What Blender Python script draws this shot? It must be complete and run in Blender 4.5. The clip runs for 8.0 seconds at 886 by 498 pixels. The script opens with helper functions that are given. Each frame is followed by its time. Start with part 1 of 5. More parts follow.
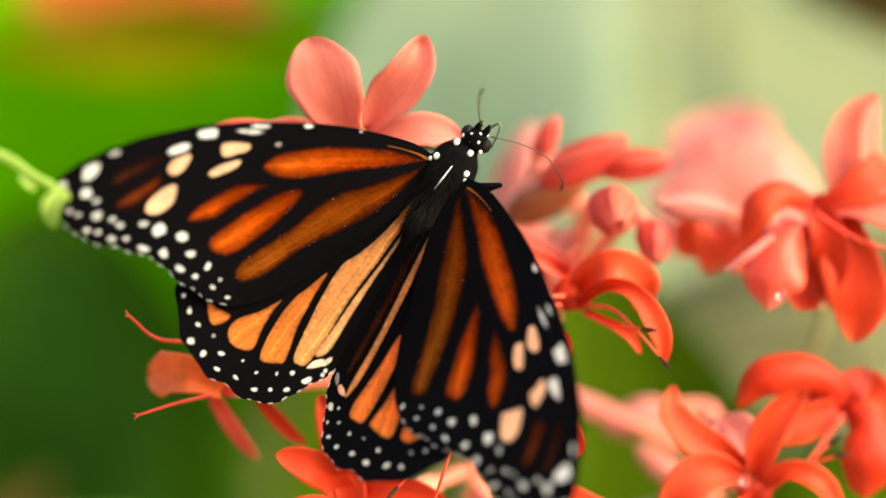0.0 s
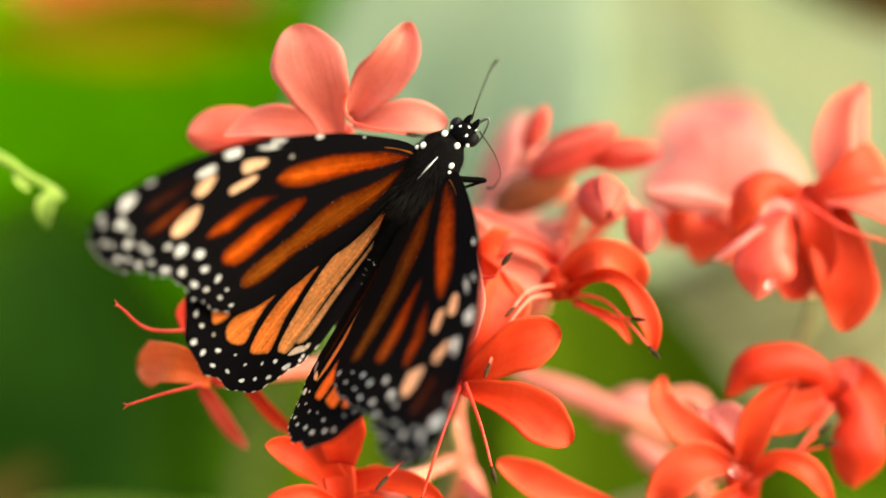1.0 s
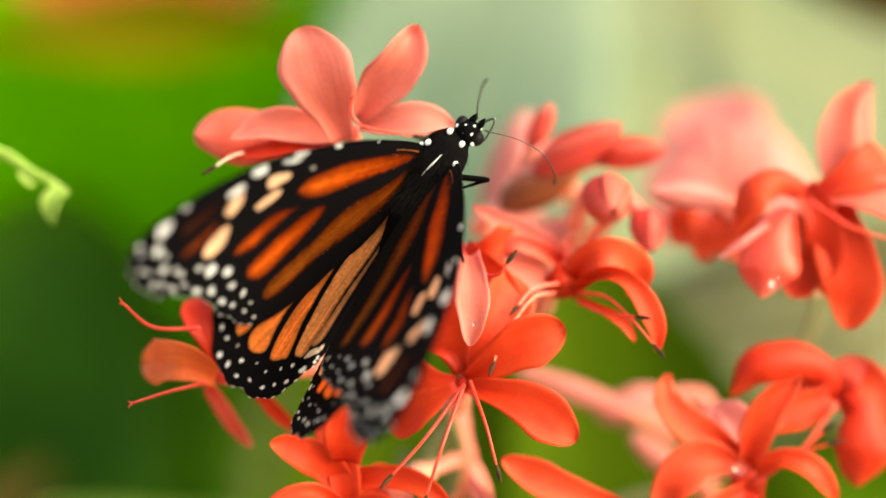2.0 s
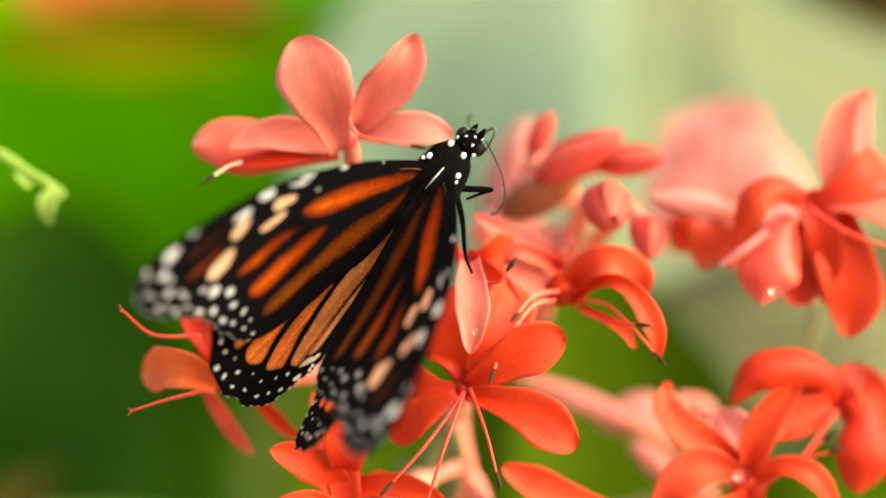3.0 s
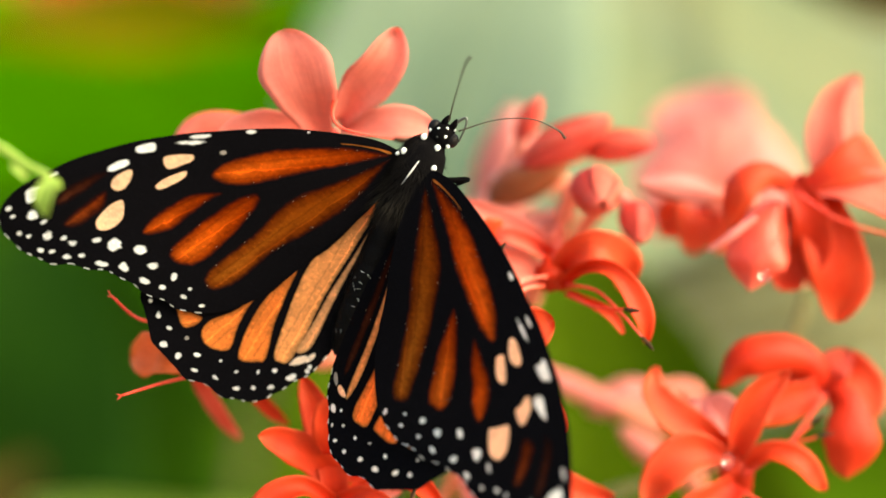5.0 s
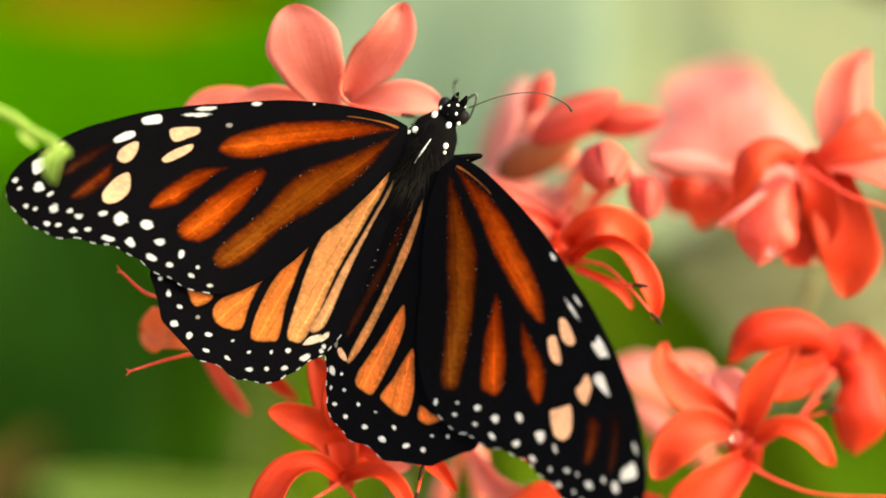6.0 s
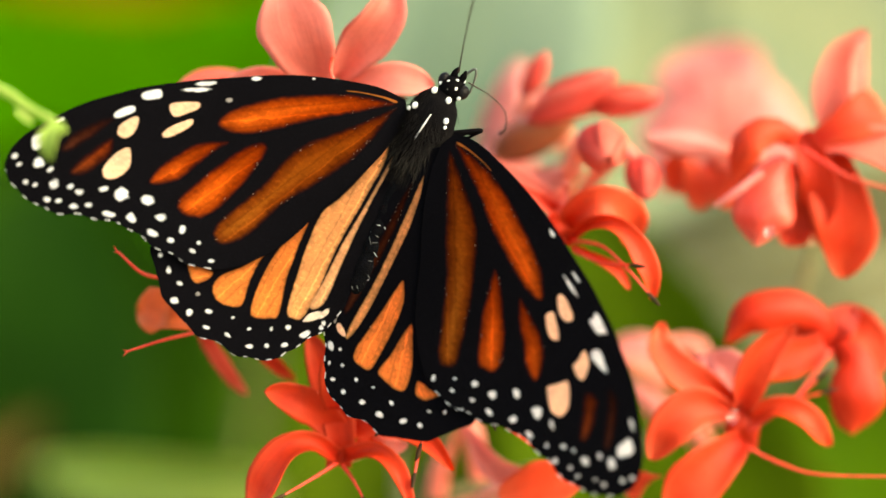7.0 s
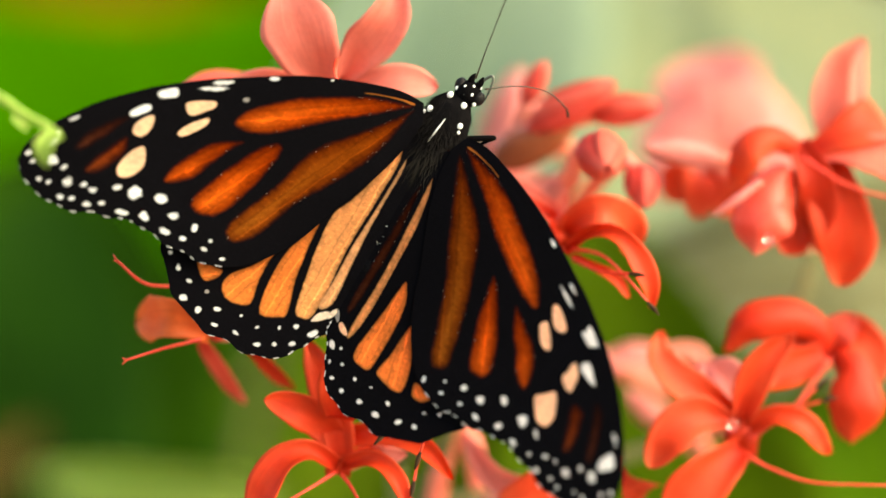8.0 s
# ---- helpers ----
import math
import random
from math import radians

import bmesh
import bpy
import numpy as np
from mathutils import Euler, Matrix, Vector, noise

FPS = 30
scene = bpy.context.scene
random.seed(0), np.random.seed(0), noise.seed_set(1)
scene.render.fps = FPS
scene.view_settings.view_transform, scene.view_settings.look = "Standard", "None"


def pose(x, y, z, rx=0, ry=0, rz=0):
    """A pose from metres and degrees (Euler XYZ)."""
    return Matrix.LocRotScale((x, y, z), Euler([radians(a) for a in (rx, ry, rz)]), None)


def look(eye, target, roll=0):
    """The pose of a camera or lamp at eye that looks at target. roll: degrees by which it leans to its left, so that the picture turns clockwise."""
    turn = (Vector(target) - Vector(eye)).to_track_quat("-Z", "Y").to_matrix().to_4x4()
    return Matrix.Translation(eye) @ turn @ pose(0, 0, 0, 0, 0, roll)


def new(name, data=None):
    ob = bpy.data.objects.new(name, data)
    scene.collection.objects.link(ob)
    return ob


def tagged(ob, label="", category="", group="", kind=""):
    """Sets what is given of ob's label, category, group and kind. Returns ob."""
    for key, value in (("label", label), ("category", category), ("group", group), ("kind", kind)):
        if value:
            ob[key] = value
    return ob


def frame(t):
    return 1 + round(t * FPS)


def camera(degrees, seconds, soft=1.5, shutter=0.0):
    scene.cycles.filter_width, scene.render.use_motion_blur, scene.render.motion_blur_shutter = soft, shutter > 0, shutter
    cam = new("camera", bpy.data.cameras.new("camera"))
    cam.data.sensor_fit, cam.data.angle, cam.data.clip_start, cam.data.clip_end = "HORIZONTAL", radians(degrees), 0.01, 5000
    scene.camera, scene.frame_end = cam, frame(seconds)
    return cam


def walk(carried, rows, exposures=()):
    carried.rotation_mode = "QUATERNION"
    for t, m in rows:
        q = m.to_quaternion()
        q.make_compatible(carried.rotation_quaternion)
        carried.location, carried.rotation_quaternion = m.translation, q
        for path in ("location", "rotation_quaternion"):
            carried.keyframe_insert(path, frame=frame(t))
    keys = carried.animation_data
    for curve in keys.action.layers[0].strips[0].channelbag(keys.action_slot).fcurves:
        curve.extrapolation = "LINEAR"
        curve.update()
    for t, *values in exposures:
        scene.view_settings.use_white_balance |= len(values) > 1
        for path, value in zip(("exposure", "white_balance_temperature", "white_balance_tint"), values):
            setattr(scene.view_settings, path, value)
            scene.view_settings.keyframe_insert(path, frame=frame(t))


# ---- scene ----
# The camera stands before a flower cluster, a quarter of a metre away, and pans a little.
REACH = 0.2589
cam = camera(24, 8.0, soft=1.6)
walk(cam, [
        (0, pose(0, -0.2589, 1.0, 91.750, 0, 0.303)),
        (0.5, pose(0, -0.2589, 1.0, 91.600, 0, 0.062)),
        (1, pose(0, -0.2589, 1.0, 91.468, 0, 0.018)),
        (1.5, pose(0, -0.2589, 1.0, 91.336, 0, 0.080)),
        (1.7, pose(0, -0.2589, 1.0, 91.351, 0, 0.109)),
        (2.8, pose(0, -0.2589, 1.0, 91.615, 0, 0.186)),
        (3, pose(0, -0.2589, 1.0, 91.623, 0, 0.148)),
        (3.5, pose(0, -0.2589, 1.0, 91.651, 0, 0.005)),
        (4, pose(0, -0.2589, 1.0, 91.576, 0, -0.104)),
        (4.5, pose(0, -0.2589, 1.0, 91.434, 0, -0.205)),
        (4.7, pose(0, -0.2589, 1.0, 91.351, 0, -0.202)),
        (5.8, pose(0, -0.2589, 1.0, 90.715, 0, 0.047)),
        (6, pose(0, -0.2589, 1.0, 90.541, 0, 0.080)),
        (6.5, pose(0, -0.2589, 1.0, 90.220, 0, 0.060)),
        (7, pose(0, -0.2589, 1.0, 90.000, 0, 0.000)),
        (7.5, pose(0, -0.2589, 1.0, 89.990, 0, -0.078)),
        (8, pose(0, -0.2589, 1.0, 90.236, 0, -0.023))],
     exposures=[(0.0, 1.8, 8000, 0), (8.0, 1.8, 8000, 0)])
cam.data.dof.use_dof = True
cam.data.dof.focus_distance = REACH
cam.data.dof.aperture_fstop = 6.6

# ---- light ----
world = bpy.data.worlds.new("garden_sky")
scene.world = world
world.use_nodes = True
wn = world.node_tree.nodes
sky = wn.new("ShaderNodeTexSky")
sky.sky_type = "NISHITA"
sky.sun_disc = False
sky.sun_elevation = radians(33)
sky.sun_rotation = radians(114)
sky.altitude = 50
sky.dust_density = 2.5
wn["Background"].inputs["Strength"].default_value = 0.15
world.node_tree.links.new(sky.outputs["Color"], wn["Background"].inputs["Color"])
sun_data = bpy.data.lights.new("sun", "SUN")
sun_data.energy = 2.2
sun_data.angle = radians(60)
sun_data.color = (1.0, 0.92, 0.78)
sun = new("sun", sun_data)
sun.matrix_world = look((2.7, -1.2, 2.9), (0, 0, 1.0))

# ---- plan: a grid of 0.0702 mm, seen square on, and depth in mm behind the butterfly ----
UNIT = 0.0702e-3


def at(gx, gy, depth=0.0):
    k = 1 + depth * 0.001 / REACH
    return Vector(((gx - 784) * UNIT * k, depth * 0.001, 1.0 + (441 - gy) * UNIT * k))


def wide(g, depth=0.0):
    return g * UNIT * (1 + depth * 0.001 / REACH)


# ---- materials ----
def shader(name, rough=0.5, spec=0.4):
    m = bpy.data.materials.new(name)
    m.use_nodes = True
    b = m.node_tree.nodes["Principled BSDF"]
    b.inputs["Roughness"].default_value = rough
    b.inputs["Specular IOR Level"].default_value = spec
    return m, m.node_tree, b


def noise_node(t, scale, detail=3.0, rough=0.55, coord="Object"):
    c = t.nodes.new("ShaderNodeTexCoord")
    n = t.nodes.new("ShaderNodeTexNoise")
    n.inputs["Scale"].default_value = scale
    n.inputs["Detail"].default_value = detail
    n.inputs["Roughness"].default_value = rough
    t.links.new(c.outputs[coord], n.inputs["Vector"])
    return n.outputs["Fac"]


def ramp(t, fac, stops):
    r = t.nodes.new("ShaderNodeValToRGB")
    el = r.color_ramp.elements
    while len(el) < len(stops):
        el.new(0.5)
    for e, (p, c) in zip(el, stops):
        e.position, e.color = p, (*c, 1)
    t.links.new(fac, r.inputs["Fac"])
    return r.outputs["Color"]


def blend(t, a, b, fac, mode="MIX"):
    n = t.nodes.new("ShaderNodeMix")
    n.data_type, n.blend_type = "RGBA", mode
    for socket, v in ((n.inputs[6], a), (n.inputs[7], b), (n.inputs[0], fac)):
        if isinstance(v, (tuple, float, int)):
            socket.default_value = (*v, 1) if isinstance(v, tuple) else v
        else:
            t.links.new(v, socket)
    return n.outputs[2]


def bump(t, b, height, strength, distance):
    n = t.nodes.new("ShaderNodeBump")
    n.inputs["Strength"].default_value = strength
    n.inputs["Distance"].default_value = distance
    t.links.new(height, n.inputs["Height"])
    t.links.new(n.outputs["Normal"], b.inputs["Normal"])


def glow_through(m, t, b, colour, share):
    """Lets part of the light pass through a thin petal or leaf."""
    tr = t.nodes.new("ShaderNodeBsdfTranslucent")
    mix = t.nodes.new("ShaderNodeMixShader")
    mix.inputs[0].default_value = share
    t.links.new(colour, tr.inputs["Color"])
    t.links.new(b.outputs[0], mix.inputs[1])
    t.links.new(tr.outputs[0], mix.inputs[2])
    t.links.new(mix.outputs[0], t.nodes["Material Output"].inputs["Surface"])


def petal_material(name, throat, middle, rim, share=0.4, rough=0.54):
    m, t, b = shader(name, rough, 0.26)
    uv = t.nodes.new("ShaderNodeUVMap")
    sep = t.nodes.new("ShaderNodeSeparateXYZ")
    t.links.new(uv.outputs[0], sep.inputs[0])
    c = ramp(t, sep.outputs["X"], [(0.0, throat), (0.32, middle), (0.8, middle), (1.0, rim)])
    edge = ramp(t, sep.outputs["Y"], [(0.0, (0.45, 0.45, 0.45)), (0.2, (0.12, 0.12, 0.12)), (0.5, (0, 0, 0)), (0.8, (0.12, 0.12, 0.12)), (1.0, (0.45, 0.45, 0.45))])
    c = blend(t, c, rim, edge)
    stretch = t.nodes.new("ShaderNodeMapping")
    stretch.inputs["Scale"].default_value = (2.0, 26.0, 1.0)
    t.links.new(uv.outputs[0], stretch.inputs["Vector"])
    streak = t.nodes.new("ShaderNodeTexNoise")
    streak.inputs["Scale"].default_value = 1.0
    streak.inputs["Detail"].default_value = 3.0
    t.links.new(stretch.outputs[0], streak.inputs["Vector"])
    c = blend(t, c, (0.8, 0.66, 0.66), ramp(t, streak.outputs["Fac"], [(0.36, (0.6, 0.6, 0.6)), (0.58, (0, 0, 0))]), "MULTIPLY")
    blotch = noise_node(t, 160, 4)
    c = blend(t, c, rim, ramp(t, blotch, [(0.42, (0, 0, 0)), (0.75, (0.42, 0.42, 0.42))]))
    grain = noise_node(t, 1500, 2)
    c = blend(t, c, (0.75, 0.75, 0.75), ramp(t, grain, [(0.35, (0.25, 0.25, 0.25)), (0.6, (0, 0, 0))]), "MULTIPLY")
    bump(t, b, noise_node(t, 700, 3), 0.12, 0.0003)
    t.links.new(c, b.inputs["Base Color"])
    glow_through(m, t, b, c, share)
    return m


def leaf_material(name, dark, light, share=0.35, rough=0.45, vein=None):
    m, t, b = shader(name, rough, 0.4)
    uv = t.nodes.new("ShaderNodeUVMap")
    big = noise_node(t, 14, 4)
    c = ramp(t, big, [(0.3, dark), (0.7, light)])
    fine = noise_node(t, 240, 3)
    c = blend(t, c, dark, ramp(t, fine, [(0.45, (0, 0, 0)), (0.8, (0.5, 0.5, 0.5))]))
    if vein:
        wave = t.nodes.new("ShaderNodeTexWave")
        wave.bands_direction = "DIAGONAL"
        wave.inputs["Scale"].default_value = 2.2
        wave.inputs["Distortion"].default_value = 0.6
        t.links.new(uv.outputs[0], wave.inputs["Vector"])
        c = blend(t, c, vein, ramp(t, wave.outputs["Fac"], [(0.86, (0, 0, 0)), (0.98, (0.8, 0.8, 0.8))]))
    bump(t, b, fine, 0.2, 0.001)
    t.links.new(c, b.inputs["Base Color"])
    b.inputs["Specular IOR Level"].default_value = 0.06
    glow_through(m, t, b, c, share)
    return m


def plain_material(name, a, b_, scale, rough=0.5, spec=0.4, relief=0.2, distance=0.0005):
    m, t, b = shader(name, rough, spec)
    n = noise_node(t, scale, 4)
    t.links.new(ramp(t, n, [(0.3, a), (0.7, b_)]), b.inputs["Base Color"])
    bump(t, b, noise_node(t, scale * 6, 2), relief, distance)
    return m


def wing_material():
    m, t, b = shader("wing_scales", 0.75, 0.01)
    a = t.nodes.new("ShaderNodeVertexColor")
    a.layer_name = "pattern"
    grain = noise_node(t, 2600, 2, 0.7)
    c = blend(t, a.outputs["Color"], (0.55, 0.5, 0.48), ramp(t, grain, [(0.34, (0.28, 0.28, 0.28)), (0.56, (0, 0, 0))]), "MULTIPLY")
    worn = noise_node(t, 420, 5, 0.7)
    c = blend(t, c, (0.5, 0.42, 0.4), ramp(t, worn, [(0.3, (0.22, 0.22, 0.22)), (0.5, (0, 0, 0))]), "MULTIPLY")
    dust = noise_node(t, 2400, 2, 0.6)
    c = blend(t, c, (1.35, 1.35, 1.35), ramp(t, dust, [(0.56, (0, 0, 0)), (0.72, (1, 1, 1))]), "MULTIPLY")
    t.links.new(c, b.inputs["Base Color"])
    b.inputs["Sheen Weight"].default_value = 0.03
    b.inputs["Sheen Roughness"].default_value = 0.4
    b.inputs["Sheen Tint"].default_value = (0.8, 0.62, 0.5, 1)
    bump(t, b, grain, 0.15, 0.00008)
    glow_through(m, t, b, blend(t, c, (2.2, 2.0, 1.7), 1.0, "MULTIPLY"), 0.42)
    return m


M_PETAL = petal_material("coral_petal", (0.60, 0.012, 0.006), (0.74, 0.056, 0.017), (0.83, 0.135, 0.06), 0.40)
M_PETAL_PALE = petal_material("salmon_petal", (0.82, 0.165, 0.12), (0.84, 0.225, 0.172), (0.88, 0.35, 0.30), 0.45)
M_PETAL_RED = petal_material("scarlet_petal", (0.62, 0.007, 0.003), (0.70, 0.040, 0.009), (0.80, 0.10, 0.035), 0.40)
M_PETAL_CORAL = petal_material("soft_coral_petal", (0.66, 0.035, 0.02), (0.79, 0.105, 0.070), (0.85, 0.21, 0.16), 0.42)
M_PETAL_DEEP = petal_material("deep_scarlet_petal", (0.48, 0.004, 0.002), (0.58, 0.022, 0.004), (0.70, 0.06, 0.02), 0.34)
M_BUD = petal_material("rose_bud", (0.60, 0.02, 0.014), (0.76, 0.062, 0.046), (0.85, 0.17, 0.14), 0.40)
M_PETAL_WET = petal_material("wet_petal", (0.66, 0.02, 0.01), (0.82, 0.07, 0.045), (0.90, 0.19, 0.14), 0.3, 0.2)
M_PETAL_PINK = petal_material("pink_petal", (0.80, 0.20, 0.16), (0.84, 0.29, 0.26), (0.88, 0.40, 0.37), 0.45)
M_PETAL_ORANGE = petal_material("orange_petal", (0.70, 0.09, 0.015), (0.82, 0.16, 0.04), (0.86, 0.24, 0.08), 0.42)
M_TUBE = plain_material("pink_tube", (0.78, 0.15, 0.10), (0.84, 0.28, 0.21), 120, 0.45)
M_FILAMENT = plain_material("red_filament", (0.6, 0.02, 0.012), (0.72, 0.06, 0.03), 300, 0.4)
M_FILAMENT_PALE = plain_material("pale_filament", (0.70, 0.07, 0.04), (0.80, 0.20, 0.14), 300, 0.4)
M_FILAMENT_CREAM = plain_material("cream_filament", (0.8, 0.5, 0.36), (0.85, 0.6, 0.45), 300, 0.4)
M_ANTHER = plain_material("anther", (0.02, 0.012, 0.008), (0.07, 0.035, 0.018), 900, 0.9, 0.1)
M_THROAT = plain_material("throat", (0.45, 0.008, 0.004), (0.6, 0.02, 0.01), 600, 0.5)
M_CALYX = plain_material("calyx", (0.62, 0.16, 0.10), (0.74, 0.30, 0.2), 150, 0.5)
M_DRIED = petal_material("dried_calyx", (0.16, 0.035, 0.012), (0.26, 0.06, 0.02), (0.36, 0.12, 0.05), 0.2)
M_STEM = plain_material("stem", (0.07, 0.10, 0.02), (0.15, 0.13, 0.05), 90, 0.5)
M_LEAF_BRIGHT = leaf_material("bright_leaf", (0.085, 0.38, 0.0005), (0.135, 0.50, 0.001), 0.5, 0.7)
# near-black green: the deep shade inside the shrub is part of this colour
M_LEAF_SHADED = leaf_material("shade_dark_leaf", (0.004, 0.022, 0.0002), (0.010, 0.045, 0.0003), 0.15, 0.7)
M_LEAF_OLIVE = leaf_material("olive_leaf", (0.05, 0.10, 0.0015), (0.095, 0.155, 0.005), 0.4, 0.7)
M_LEAF_DULL = leaf_material("dull_leaf", (0.085, 0.085, 0.038), (0.15, 0.15, 0.075), 0.2, 0.6, (0.24, 0.25, 0.16))
M_LEAF_FRESH = leaf_material("fresh_green_leaf", (0.045, 0.115, 0.0015), (0.080, 0.175, 0.003), 0.4, 0.7)
M_LEAF_MID = leaf_material("mid_green_leaf", (0.012, 0.052, 0.0006), (0.028, 0.085, 0.001), 0.3, 0.7)
M_LEAF_YOUNG = leaf_material("yellow_green_leaf", (0.40, 0.53, 0.12), (0.54, 0.64, 0.2), 0.4, 0.65)
M_LEAF_PALE = leaf_material("pale_leaf", (0.12, 0.22, 0.145), (0.35, 0.36, 0.20), 0.25, 0.6, (0.27, 0.32, 0.22))
M_LEAF_GREY = leaf_material("grey_green_leaf", (0.17, 0.26, 0.18), (0.28, 0.35, 0.25), 0.25, 0.6)
M_LEAF_HAZE = leaf_material("olive_haze_leaf", (0.2, 0.26, 0.004), (0.34, 0.25, 0.01), 0.4, 0.65)
M_WITHERED = leaf_material("withered_leaf", (0.04, 0.03, 0.006), (0.085, 0.055, 0.014), 0.2, 0.7)
M_TENDRIL = leaf_material("young_leaf", (0.20, 0.36, 0.04), (0.40, 0.52, 0.14), 0.4, 0.35)
M_BOUNCE_SOIL = plain_material("bounce_soil", (0.20, 0.175, 0.13), (0.33, 0.29, 0.22), 6, 0.9, 0.2, 0.6, 0.02)
M_WATER, water_tree, water_shader = shader("water", 0.02, 0.5)
water_shader.inputs["Transmission Weight"].default_value = 1.0
water_shader.inputs["IOR"].default_value = 1.33
M_WING = wing_material()
M_BODY = plain_material("black_body", (0.0018, 0.0016, 0.002), (0.003, 0.0026, 0.003), 900, 0.9, 0.03, 0.5, 0.0002)
M_HAIR = plain_material("black_hair", (0.004, 0.0035, 0.004), (0.006, 0.005, 0.005), 900, 0.8, 0.06)
M_HAIR_GREY = plain_material("grey_hair", (0.010, 0.009, 0.008), (0.026, 0.023, 0.02), 900, 0.7, 0.1)
M_SPOT = plain_material("white_scales_and_glints", (0.66, 0.65, 0.62), (0.76, 0.76, 0.75), 1500, 0.6, 0.3, 0.4, 0.0001)
M_FLECK = plain_material("grey_strands_and_glints", (0.10, 0.10, 0.10), (0.25, 0.25, 0.24), 1500, 0.6, 0.3, 0.4, 0.0001)
M_ANTENNA = plain_material("antenna_brown", (0.015, 0.012, 0.008), (0.05, 0.04, 0.025), 900, 0.5, 0.3)
M_ABDOMEN = plain_material("abdomen_black", (0.0018, 0.0018, 0.0022), (0.0035, 0.003, 0.0035), 700, 0.4, 0.035, 0.5, 0.0003)
M_EYE = plain_material("eye", (0.005, 0.005, 0.006), (0.012, 0.01, 0.01), 700, 0.45, 0.08)
M_PROBOSCIS = plain_material("proboscis", (0.05, 0.06, 0.05), (0.10, 0.11, 0.09), 700, 0.4)


# ---- mesh tools ----
def part(name, mesh, material, parent=None, label=""):
    """One mesh object; under its thing it keeps the thing's space."""
    mesh.materials.clear()
    mesh.materials.append(material)
    ob = new(name, mesh)
    if parent:
        ob.parent = parent
    if label:
        tagged(ob, label)
    return ob


def finish(bm, name):
    bmesh.ops.recalc_face_normals(bm, faces=bm.faces)
    me = bpy.data.meshes.new(name)
    bm.to_mesh(me)
    bm.free()
    for p in me.polygons:
        p.use_smooth = True
    return me


def glide(points, n):
    """n places along a smooth line through the points."""
    p = np.array([tuple(q) for q in points], float)
    if len(p) == 2:
        return [Vector(p[0] + (p[1] - p[0]) * k / (n - 1)) for k in range(n)]
    e = np.vstack([2 * p[0] - p[1], p, 2 * p[-1] - p[-2]])
    out = []
    for k in range(n):
        s = k / (n - 1) * (len(p) - 1)
        i = min(int(s), len(p) - 2)
        u = s - i
        a, b, c, d = e[i:i + 4]
        out.append(0.5 * (2 * b + (c - a) * u + (2 * a - 5 * b + 4 * c - d) * u * u + (3 * b - a - 3 * c + d) * u ** 3))
    return [Vector(q) for q in out]


def rod(points, radii, sides=8, steps=16, name="rod"):
    """A round rod along a smooth line, with closed ends."""
    path = glide(points, steps)
    r = np.interp(np.linspace(0, 1, steps), np.linspace(0, 1, len(radii)), radii)
    bm = bmesh.new()
    rings = []
    up = Vector((0.3, 0.2, 1)).normalized()
    for i, p in enumerate(path):
        d = (path[min(i + 1, steps - 1)] - path[max(i - 1, 0)]).normalized()
        a = d.cross(up)
        a = a.normalized() if a.length > 1e-4 else d.orthogonal().normalized()
        b = d.cross(a)
        up = a.cross(d)
        rings.append([bm.verts.new(p + (a * math.cos(k * math.tau / sides) + b * math.sin(k * math.tau / sides)) * r[i]) for k in range(sides)])
    for x, y in zip(rings, rings[1:]):
        for k in range(sides):
            bm.faces.new((x[k], x[(k + 1) % sides], y[(k + 1) % sides], y[k]))
    bm.faces.new(rings[0])
    bm.faces.new(rings[-1])
    return finish(bm, name)


def ball(centre, radii, turn=None, seg=16, rings=10, name="ball"):
    bm = bmesh.new()
    bmesh.ops.create_uvsphere(bm, u_segments=seg, v_segments=rings, radius=1)
    uv = bm.loops.layers.uv.new("UVMap")
    for f in bm.faces:
        for loop in f.loops:
            p = loop.vert.co
            loop[uv].uv = (p.z * 0.5 + 0.5, math.atan2(p.y, p.x) / math.tau + 0.5)
    m = Matrix.Translation(centre) @ (turn.to_4x4() if turn else Matrix.Identity(4)) @ Matrix.Diagonal((*radii, 1))
    bmesh.ops.transform(bm, matrix=m, verts=bm.verts)
    return finish(bm, name)


